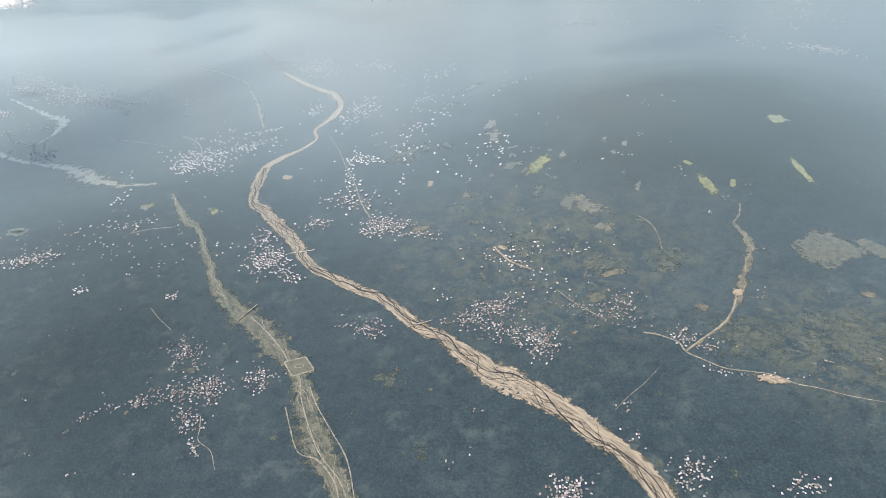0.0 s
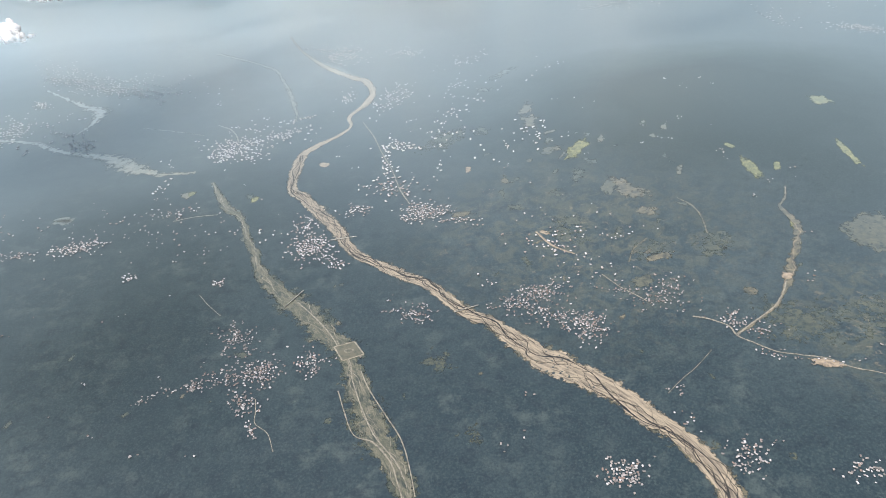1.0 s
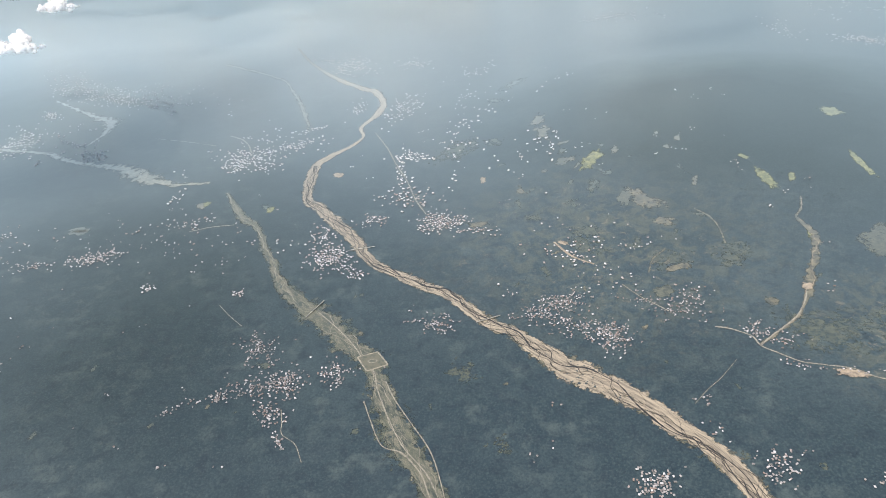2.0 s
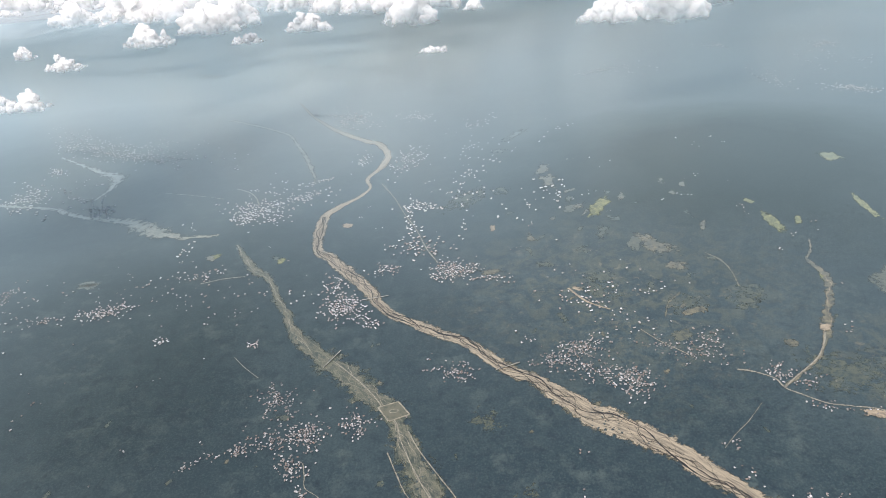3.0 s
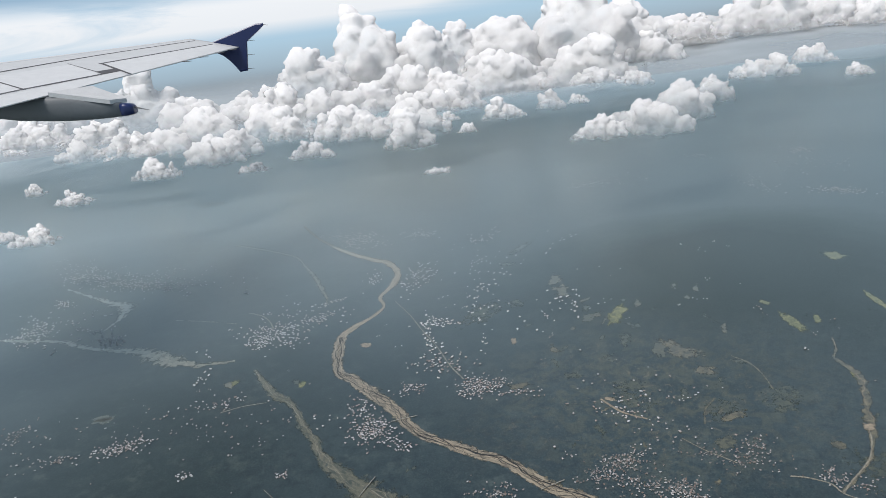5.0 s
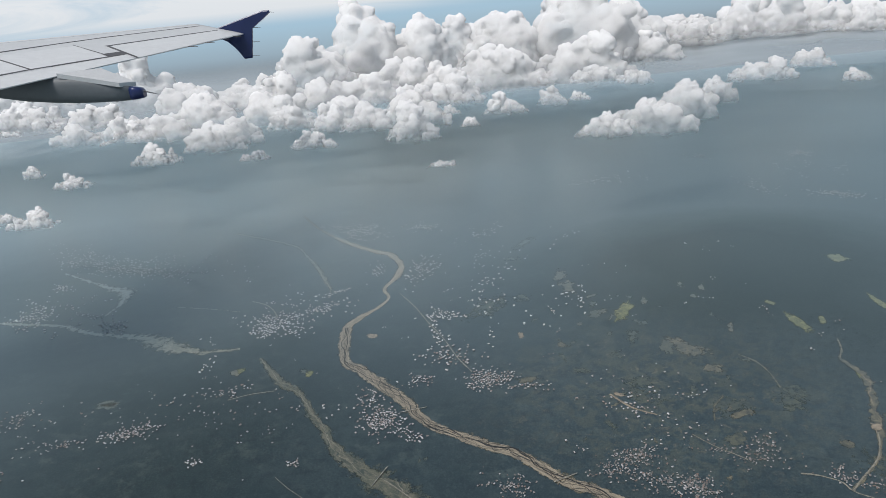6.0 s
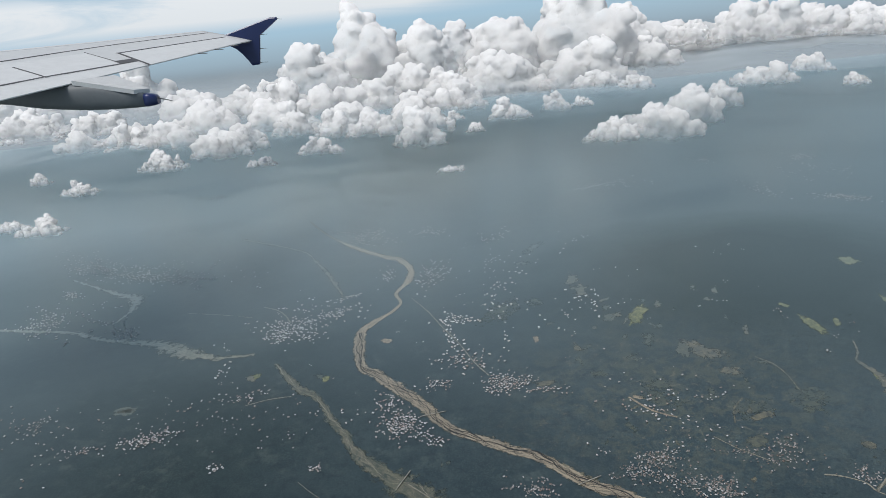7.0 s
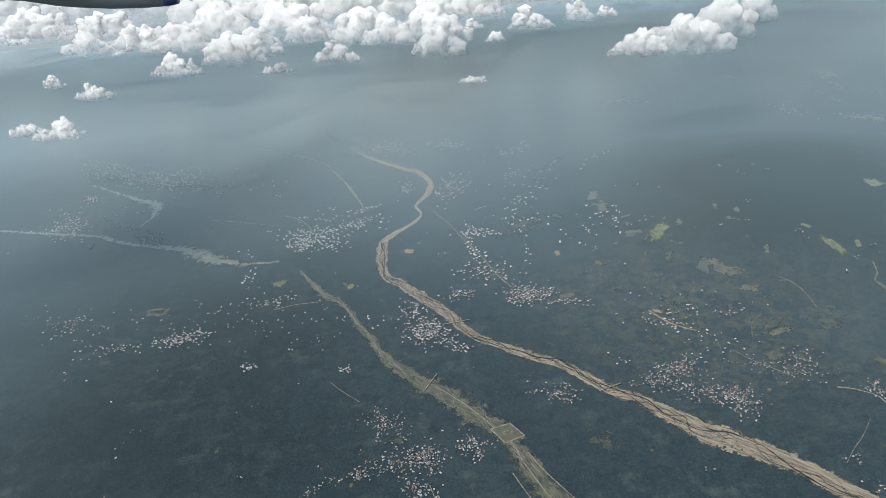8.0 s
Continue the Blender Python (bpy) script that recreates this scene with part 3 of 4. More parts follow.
PALE_GREEN = "pale green meadow clearing among the trees"
OLIVE = "olive brown stubble field with a ragged edge"
ROUGH = "scrubby dull green clearing"
for i, (x, y, a, b, turn, mat, label) in enumerate([
        (440, 871, 19, 18, 9, M_MEADOW, PALE_GREEN), (292, 712, 32, 10, -84, M_MEADOW, PALE_GREEN), (284, 762, 9, 6, -55, M_MEADOW, PALE_GREEN),
        (322, 709, 14, 5, 69, M_MEADOW, PALE_GREEN), (413, 731, 42, 6, -87, M_MEADOW, PALE_GREEN), (366, 572, 40, 38, 25, M_FALLOW, OLIVE), (420, 560, 44, 14, -62, M_FALLOW, OLIVE),
        (370, 494, 11, 7, -32, M_STUBBLE, OLIVE), (101, 799, 34, 13, 59, M_MEADOW, PALE_GREEN), (296, 593, 17, 6, 85, M_MEADOW, PALE_GREEN)]):
    patch(x, y, a, b, turn, mat, label, seed=i + 1.0, ragged=0.17)
for i, (x, y, a, b, turn, mat, label) in enumerate([
        (142, 691, 38, 19, -65, M_STUBBLE, OLIVE), (156, 639, 19, 12, -41, M_STUBBLE, OLIVE), (59, 606, 32, 16, -51, M_SCRUB, ROUGH),
        (47, 906, 37, 16, 90, M_STUBBLE, OLIVE), (-73, 414, 18, 15, -63, M_SCRUB, ROUGH), (-255, 437, 11, 7, -38, M_SCRUB, ROUGH),
        (-44, 333, 13, 8, -85, M_SCRUB, ROUGH), (-159, 352, 6, 5, 64, M_SCRUB, ROUGH), (-336, 754, 16, 9, -57, M_SCRUB, ROUGH)]):
    patch(x, y, a, b, turn, mat, label, seed=i + 21.0)
for i, (x, y, a, b, turn, mat, label) in enumerate([
        (-432, 772, 15, 8, -55, M_STUBBLE, OLIVE), (-579, 721, 15, 7, -8, M_STUBBLE, OLIVE), (-252, 839, 12, 8, -34, M_EARTH, "bare sandy clearing"),
        (-46, 778, 11, 4, -88, M_EARTH, "bare orange earth patch"), (22, 1173, 63, 16, 57, M_SCRUB, ROUGH), (241, 441, 48, 40, -9, M_SCRUB, ROUGH), (320, 440, 60, 44, -9, M_SCRUB, ROUGH), (345, 390, 50, 24, -12, M_SCRUB, ROUGH),
        (146, 565, 28, 24, -1, M_SCRUB, ROUGH), (201, 559, 28, 21, 65, M_SCRUB, ROUGH), (-78, 886, 58, 34, 50, M_SCRUB, ROUGH)]):
    patch(x, y, a, b, turn, mat, label, seed=i + 41.0)
for i, (x, y, a, b, turn, mat, label) in enumerate([
        (67, 630, 20, 17, 5, M_SCRUB, OLIVE), (91, 733, 12, 22, -12, M_SCRUB, OLIVE), (146, 553, 20, 9, 15, M_STUBBLE, OLIVE),
        (121, 513, 12, 10, 5, M_FALLOW, OLIVE), (211, 572, 22, 26, -10, M_SCRUB, OLIVE), (122, 696, 9, 20, -25, M_FALLOW, OLIVE),
        (63, 804, 10, 14, -25, M_FALLOW, OLIVE), (-15, 1082, 22, 16, -20, M_SCRUB, OLIVE), (-55, 666, 20, 9, -5, M_STUBBLE, OLIVE),
        (45, 953, 16, 32, -20, M_STUBBLE, OLIVE), (195, 648, 9, 9, 10, M_SCRUB, OLIVE)]):
    patch(x, y, a, b, turn, mat, label, seed=i + 101.0, ragged=0.26)
for i, (x, y, a, b, turn, mat, label) in enumerate([
        (117, 606, 8, 17, -30, M_SCRUB, OLIVE), (11, 669, 13, 12, 15, M_SCRUB, OLIVE), (-25, 896, 18, 20, -10, M_SCRUB, OLIVE),
        (213, 489, 10, 9, -20, M_STUBBLE, OLIVE), (-328, 746, 7, 10, 0, M_MEADOW, PALE_GREEN), (-580, 722, 20, 12, -10, M_FALLOW, OLIVE),
        (-430, 774, 12, 11, 0, M_MEADOW, PALE_GREEN), (38, 612, 9, 4, -45, M_EARTH, "bare orange earth patch")]):
    patch(x, y, a, b, turn, mat, label, seed=i + 121.0, ragged=0.26)
patch(238, 391, 14, 6, -17, M_EARTH, "levelled building site of bare pale earth", "building_site", 61.0, 0.2, "building site", 0.3)
patch(254, 508, 6, 7, -20, M_EARTH, "bare sandy ground in the gully", "bare_ground", 62.0, 0.3, "bare ground", 0.3)


def yard():
    """A square yard in the dry valley, ringed by low banks, with a worn floor."""
    base = tagged(new("gravel_yard"), "square yard of pale gravel ringed by low earth banks", "yard")
    corners = [(-170, 441), (-152, 447), (-141, 429), (-159, 422)]
    bm = bmesh.new()
    cx, cy = -155.5, 434.8
    n = 8
    grid = [[bm.verts.new((*((Vector(corners[0]).lerp(Vector(corners[1]), i / n)).lerp(Vector(corners[3]).lerp(Vector(corners[2]), i / n), j / n)), 0.42 + 0.02 * math.sin(i * 2.1 + j))) for j in range(n + 1)] for i in range(n + 1)]
    for i in range(n):
        for j in range(n):
            bm.faces.new((grid[i][j], grid[i + 1][j], grid[i + 1][j + 1], grid[i][j + 1]))
    part("yard_floor", bm, M_SILT, base, "olive gravel floor")
    for a, b in zip(corners, corners[1:] + corners[:1]):
        bm = bmesh.new()
        a, b = Vector((*a, 0)), Vector((*b, 0))
        way = (b - a).normalized()
        side = Vector((-way.y, way.x, 0))
        rows = []
        for k in range(13):
            p = a.lerp(b, k / 12)
            w = 0.75 + 0.15 * math.sin(k * 1.7 + a.x)
            rows.append([bm.verts.new(p + side * w * u + Vector((0, 0, h))) for u, h in ((-1, 0.3), (-0.4, 0.8), (0.4, 0.8), (1, 0.3))])
        for r0, r1 in zip(rows, rows[1:]):
            for k in range(3):
                bm.faces.new((r0[k], r1[k], r1[k + 1], r0[k + 1]))
        part("earth_bank", bm, M_TRACK, base, "low pale earth bank")
    bm = bmesh.new()
    ring = []
    for k in range(28):
        t = k / 28 * 6.2832
        ring.append([bm.verts.new((cx + rr * 4.0 * math.cos(t) * 1.1, cy + rr * 2.6 * math.sin(t), 0.5)) for rr in (0.72, 1.0 + 0.05 * math.sin(5 * t))])
    for a, b in zip(ring, ring[1:] + ring[:1]):
        bm.faces.new((a[0], a[1], b[1], b[0]))
    part("worn_ring", bm, M_TRACK, base, "worn pale ring of bare earth")


yard()


def bridge(a, b, wide, label):
    """A low crossing: a deck on piers with two parapets."""
    base = tagged(new("bridge"), label, "bridge")
    a, b = Vector((*a, 0)), Vector((*b, 0))
    way = (b - a).normalized()
    side = Vector((-way.y, way.x, 0))

    def box(name, p, q, half, low, high, mat):
        bm = bmesh.new()
        vs = [bm.verts.new(c + side * half * u + Vector((0, 0, h))) for c in (p, q) for u, h in ((-1, low), (1, low), (1, high), (-1, high))]
        for f in ((0, 1, 2, 3), (7, 6, 5, 4), (0, 4, 5, 1), (1, 5, 6, 2), (2, 6, 7, 3), (3, 7, 4, 0)):
            bm.faces.new([vs[k] for k in f])
        bmesh.ops.recalc_face_normals(bm, faces=bm.faces)
        bmesh.ops.bevel(bm, geom=bm.edges, offset=0.04, segments=1, affect="EDGES")
        part(name, bm, mat, base)

    box("deck", a, b, wide / 2, 1.0, 1.25, M_DECK)
    for u in (-1, 1):
        o = side * wide / 2 * u
        box("parapet", a + o, b + o, 0.09, 1.25, 1.5, M_DECK)
    n = max(3, int((b - a).length / 6))
    for k in range(n):
        p = a.lerp(b, (k + 0.5) / n)
        box("pier", p - way * 0.3, p + way * 0.3, wide * 0.4, 0.0, 1.0, M_TRACK)


bridge((-61.5, 481.5), (-38, 490.5), 0.6, "low pale road bridge over the sandy river")
bridge((-206, 628), (-176, 633.1), 0.6, "long low bridge crossing the sandy river")
bridge((-230.6, 504.6), (-217, 531.4), 0.7, "pale embankment bridge over the dry valley")


def small_plots(count, x0, x1, y0, y1, big, mats, seed, label):
    """Little clearings and terraced plots strewn over a stretch of land."""
    r = np.random.RandomState(seed)
    for k in range(count):
        x, y = r.uniform(x0, x1), r.uniform(y0, y1)
        patch(x, y, big * r.uniform(0.4, 1.1), big * r.uniform(0.2, 0.55), r.uniform(20, 110), mats[r.randint(len(mats))], label, "clearing", seed + k * 3.0, 0.4, "clearing")


small_plots(30, -40, 225, 540, 860, 15, [M_STUBBLE, M_SCRUB, M_SCRUB], 300, "small terraced plot on the wooded slope")
small_plots(26, -460, 340, 300, 540, 7, [M_SCRUB, M_SCRUB, M_STUBBLE], 500, "small overgrown clearing in the woods")

# ---- houses ----


def house_parts(length, width, wall_h, roof_h, eave=0.18):
    """Points and faces of a gabled house: walls, then roof slabs."""
    l, w = length / 2, width / 2
    wall = ([(-l, -w, -0.4), (l, -w, -0.4), (l, w, -0.4), (-l, w, -0.4), (-l, -w, wall_h), (l, -w, wall_h), (l, w, wall_h), (-l, w, wall_h), (-l, 0, wall_h + roof_h), (l, 0, wall_h + roof_h)],
            [(0, 1, 5, 4), (2, 3, 7, 6), (1, 2, 6, 5), (3, 0, 4, 7), (5, 6, 9, 9), (7, 4, 8, 8)])
    L, W, drop, t = l + eave, w + eave, roof_h * eave / w, 0.07
    roof = []
    for z in (0.0, t):
        roof += [(-L, -W, wall_h - drop + z), (L, -W, wall_h - drop + z), (L, 0, wall_h + roof_h + z), (-L, 0, wall_h + roof_h + z), (L, W, wall_h - drop + z), (-L, W, wall_h - drop + z)]
    rf = [(6, 7, 8, 9), (9, 8, 10, 11), (3, 2, 1, 0), (5, 4, 2, 3), (0, 1, 7, 6), (4, 5, 11, 10), (1, 2, 8, 7), (2, 4, 10, 8), (3, 0, 6, 9), (5, 3, 9, 11)]
    return wall, (roof, rf)


KINDS = [(1.35, 0.85, 0.45, 0.26), (0.95, 0.7, 0.42, 0.2), (1.9, 0.95, 0.48, 0.28), (1.1, 0.95, 0.7, 0.22), (1.45, 1.05, 0.46, 0.3)]
LABELS = ["low village house with a pale metal gable roof", "small hut with a shallow tin roof", "long village house with a weathered roof",
          "two-storey plastered house with a shallow roof", "broad village house with a steep pale roof"]
spots = []


def village(x, y, a, b, turn, count, seed=[0]):
    """Scatters house places over an oval: most along a few lanes, the rest loosely round the middle."""
    seed[0] += 1
    r = np.random.RandomState(seed[0] * 13 + 7)
    c, s = math.cos(radians(turn)), math.sin(radians(turn))
    lanes = [(r.normal(0, 0.3), r.normal(0, 0.3), r.uniform(0, 3.14), r.uniform(0.5, 1.1)) for _ in range(2 + count // 22)]
    far = y > 720
    apart = 1.6 if y < 560 else 2.2 if not far else 3.6
    for _ in range(int(count * (2.2 if not far else 2.3))):
        lu, lv, way, reach = lanes[r.randint(len(lanes))]
        if r.uniform() < 0.5:
            t = r.uniform(-1, 1) * reach
            u, v = lu + t * math.cos(way) + r.normal(0, 0.05), lv + t * math.sin(way) + r.normal(0, 0.05)
        else:
            loose = 0.6
            u, v = r.normal(0, loose), r.normal(0, loose)
        if u * u + v * v > 3.6:
            continue
        px, py = x + u * a * c - v * b * s, y + u * a * s + v * b * c
        i, j = int((px - X0) / CELL), int((py - Y0) / CELL)
        if 0 <= i < taken.shape[0] and 0 <= j < taken.shape[1] and taken[i, j]:
            continue
        if any(abs(px - o[0]) + abs(py - o[1]) * (1.0 if y < 560 else 0.5) < apart for o in spots[-260:]):
            continue
        spots.append((px, py, math.degrees(way) + turn + r.choice([0, 90]) + r.uniform(-14, 14), r.randint(0, 5), r.uniform(0.7, 1.2) * (1.75 if far else 1.3 if y > 560 else 1.0)))


village(-265, 460, 27, 18, -44, 70)
village(-249, 408, 31, 11, -7, 60)
village(-233, 416, 23, 15, -51, 80)
village(-234, 376, 15, 10, -47, 50)
village(-289, 398, 22, 8, 12, 40)
village(-190, 423, 22, 12, -67, 50)
village(-325, 382, 14, 6, 6, 10)
village(-221, 348, 8, 4, -61, 15)
village(-224, 616, 32, 20, -60, 190)
village(-245, 673, 26, 14, -67, 35)
village(-190, 577, 11, 8, -48, 20)
village(-406, 914, 50, 31, -36, 140)
village(-98, 679, 27, 20, -20, 230)
village(-56, 656, 23, 10, -31, 35)
village(-144, 746, 32, 21, -23, 60)
village(-158, 824, 56, 11, -82, 28)
village(-151, 884, 26, 14, -21, 40)
village(-176, 1096, 66, 31, 84, 60)
village(17, 504, 26, 16, 17, 110)
village(31, 469, 34, 14, -22, 90)
village(63, 450, 19, 15, 77, 110)
village(-11, 489, 18, 13, -8, 30)
village(-96, 483, 16, 12, -18, 45)
village(-122, 489, 8, 4, -9, 8)
village(106, 501, 30, 14, -33, 42)
village(143, 508, 16, 12, 6, 30)
village(134, 481, 30, 19, -23, 25)
village(184, 449, 11, 9, 42, 25)
village(200, 437, 15, 9, 3, 24)
village(60, 294, 13, 10, 7, 80)
village(145, 302, 16, 15, 43, 50)
village(218, 289, 14, 8, 10, 28)
village(113, 339, 12, 7, -32, 10)
village(-518, 647, 29, 16, 6, 60)
village(-423, 574, 9, 6, -27, 14)
village(43, 583, 28, 9, -38, 36)
village(-314, 1407, 75, 46, -62, 45)
village(203, 405, 26, 7, -19, 12)
village(241, 392, 15, 6, 0, 16)
village(47, 882, 40, 21, -87, 24)
village(-187, 693, 19, 14, -52, 30)
village(112, 369, 8, 6, 9, 6)
village(-766, 1289, 146, 30, -27, 120)
village(-947, 1422, 174, 48, -47, 80)
village(-895, 1220, 35, 15, -44, 40)
village(-874, 1069, 46, 29, -70, 60)
village(-690, 983, 35, 17, -33, 50)
village(-260, 1120, 36, 16, -82, 25)
village(-330, 1427, 93, 36, -44, 50)
village(-858, 2106, 69, 43, -54, 25)
village(319, 1665, 93, 53, -0, 30)
village(876, 1744, 42, 36, 72, 44)
village(711, 1291, 51, 27, -51, 50)
village(633, 1846, 63, 27, -67, 14)
village(614, 1455, 102, 23, 86, 20)
village(-532, 649, 31, 17, 4, 24)
village(-590, 637, 25, 10, -10, 24)
village(-680, 711, 24, 16, -85, 20)
village(-439, 719, 21, 11, 4, 15)
village(-346, 963, 57, 16, 32, 45)
village(-480, 802, 17, 8, -89, 12)
village(-314, 553, 8, 6, 29, 14)
village(-180, 1390, 46, 31, -51, 30)
village(-50, 1287, 58, 29, 38, 20)
village(-325, 1032, 40, 14, 26, 18)
village(-425, 721, 17, 9, 19, 12)
village(821, 1573, 139, 87, 59, 20)
village(-698, 1299, 254, 65, -31, 60)
village(-843, 1091, 118, 86, -27, 50)
village(-373, 960, 101, 68, 31, 40)
village(-79, 951, 146, 37, 82, 24)
village(9, 855, 155, 91, -62, 16)
village(67, 608, 119, 68, -30, 30)
village(-43, 1079, 171, 94, 54, 24)
village(-429, 682, 183, 79, -8, 50)
village(-644, 689, 110, 52, -43, 30)


def lone_houses(count, x0, x1, y0, y1):
    """Single farmsteads strewn over the plain."""
    r = np.random.RandomState(77)
    for _ in range(count):
        px, py = r.uniform(x0, x1), r.uniform(y0, y1)
        i, j = int((px - X0) / CELL), int((py - Y0) / CELL)
        if not taken[i, j] and wander(px, py, 160, 4.0) > -0.2:
            for _ in range(r.randint(1, 4)):
                spots.append((px + r.normal(0, 3), py + r.normal(0, 3), r.uniform(0, 180), r.randint(0, 5), r.uniform(0.7, 1.2) ))


lone_houses(190, -560, 340, 300, 1000)
# sheds on the building site
for sx, sy in ((229, 394), (233, 396), (238, 395), (243, 392), (247, 389), (236, 391), (250, 391), (226, 391)):
    spots.append((sx, sy, -17 + 9 * (sx % 3), sx % 5, 1.0))


def build_houses():
    order = sorted(range(len(spots)), key=lambda i: (spots[i][0] + 60) ** 2 + (spots[i][1] - 330) ** 2)
    near = set(order[:300])
    firsts = {}
    groups = {}
    for i in order:
        x, y, turn, k, size = spots[i]
        z = float(rise(x, y))
        take([x, x + 1, x - 1, x, x], [y, y, y, y + 1, y - 1])
        if i in near:
            m = pose(x, y, z, 0, 0, turn)
            if k not in firsts:
                base = tagged(new("house"), LABELS[k], "house", "village houses")
                wall, roof = house_parts(*KINDS[k])
                for nm, (vs, fs), mt in (("wall", wall, M_WALL), ("roof", roof, M_ROOF)):
                    bm = bmesh.new()
                    bv = [bm.verts.new(p) for p in vs]
                    for f in fs:
                        bm.faces.new([bv[q] for q in dict.fromkeys(f)])
                    part(nm, bm, mt, base)
                base.matrix_basis = m
                firsts[k] = base
            else:
                copy_thing(firsts[k], m)
        else:
            groups.setdefault((int(x // 260), int(y // 260)), []).append((x, y, z, turn, k, size))
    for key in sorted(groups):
        # the farther the group, the more brightness its house colours carry
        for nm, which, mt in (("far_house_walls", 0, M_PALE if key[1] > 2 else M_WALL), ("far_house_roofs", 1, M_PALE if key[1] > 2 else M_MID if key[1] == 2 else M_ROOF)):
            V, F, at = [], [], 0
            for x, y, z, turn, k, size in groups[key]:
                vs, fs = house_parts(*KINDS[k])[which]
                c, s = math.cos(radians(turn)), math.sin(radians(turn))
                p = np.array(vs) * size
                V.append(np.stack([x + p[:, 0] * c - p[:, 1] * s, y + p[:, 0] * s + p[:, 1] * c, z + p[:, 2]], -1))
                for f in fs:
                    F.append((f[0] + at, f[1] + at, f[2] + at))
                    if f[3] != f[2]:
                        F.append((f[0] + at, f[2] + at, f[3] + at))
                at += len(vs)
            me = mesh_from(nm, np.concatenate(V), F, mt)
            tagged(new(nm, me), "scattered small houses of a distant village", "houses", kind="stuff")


build_houses()

# ---- trees ----
CAP_V = np.array([(0, 0, 1.0)] + [(0.55 * math.cos(k * 1.0472), 0.55 * math.sin(k * 1.0472), 0.72) for k in range(6)]
                 + [(math.cos(k * 1.0472 + 0.5), math.sin(k * 1.0472 + 0.5), -0.15) for k in range(6)])
CAP_F = np.array([(0, 1 + k, 1 + (k + 1) % 6) for k in range(6)] + [(1 + k, 7 + k, 1 + (k + 1) % 6) for k in range(6)]
                 + [(1 + (k + 1) % 6, 7 + k, 7 + (k + 1) % 6) for k in range(6)])


def canopy(name, x0, x1, y0, y1, spacing, size, label, seed, tall):
    """A wood of small rounded crowns on the free land."""
    r = np.random.RandomState(seed)
    xs, ys = np.meshgrid(np.arange(x0, x1, spacing), np.arange(y0, y1, spacing), indexing="ij")
    xs = (xs + r.uniform(-0.6, 0.6, xs.shape) * spacing).ravel()
    ys = (ys + r.uniform(-0.6, 0.6, ys.shape) * spacing).ravel()
    i = np.clip(((xs - X0) / CELL).astype(int), 0, taken.shape[0] - 1)
    j = np.clip(((ys - Y0) / CELL).astype(int), 0, taken.shape[1] - 1)
    thin = wander(xs, ys, 46, seed) * 0.5 + wander(xs, ys, 15, seed + 2) * 0.4
    ok = ~taken[i, j] & (thin + r.uniform(-0.5, 0.9, xs.shape) > -0.6)
    border = np.minimum.reduce([xs - x0, x1 - xs, y1 - ys + (60 if y1 < 600 else 0)]) / 120
    ok &= border + r.uniform(-0.5, 0.5, xs.shape) > 0.5
    xs, ys = xs[ok], ys[ok]
    n = len(xs)
    rad = size * r.uniform(0.5, 1.25, n) * (0.85 + 0.3 * np.clip(wander(xs, ys, 60, seed + 5), -1, 1))
    z = rise(xs, ys)
    jit = 1 + r.uniform(-0.25, 0.25, (n, len(CAP_V), 1))
    V = CAP_V[None] * jit * np.stack([rad, rad * r.uniform(0.8, 1.2, n), rad * tall * r.uniform(0.7, 1.25, n)], -1)[:, None, :]
    V = V + np.stack([xs, ys, z], -1)[:, None, :]
    F = CAP_F[None] + (np.arange(n) * len(CAP_V))[:, None, None]
    me = mesh_from(name, V.reshape(-1, 3), F.reshape(-1, 3), M_CANOPY)
    tagged(new(name, me), label, "forest", kind="stuff")


canopy("tree_canopy", -520, 480, 220, 485, 2.5, 1.2, "dense dark green tree crowns over the plain", 11, 0.36)
canopy("tree_canopy", -760, 620, 485, 740, 3.3, 1.5, "dark green woodland beyond the villages", 12, 0.14)

# ---- clouds ----
bm = bmesh.new()
bmesh.ops.create_icosphere(bm, subdivisions=2, radius=1.0)
BALL_V, BALL_F = np.array([v.co[:] for v in bm.verts]), np.array([[v.index for v in f.verts] for f in bm.faces])
bm.free()


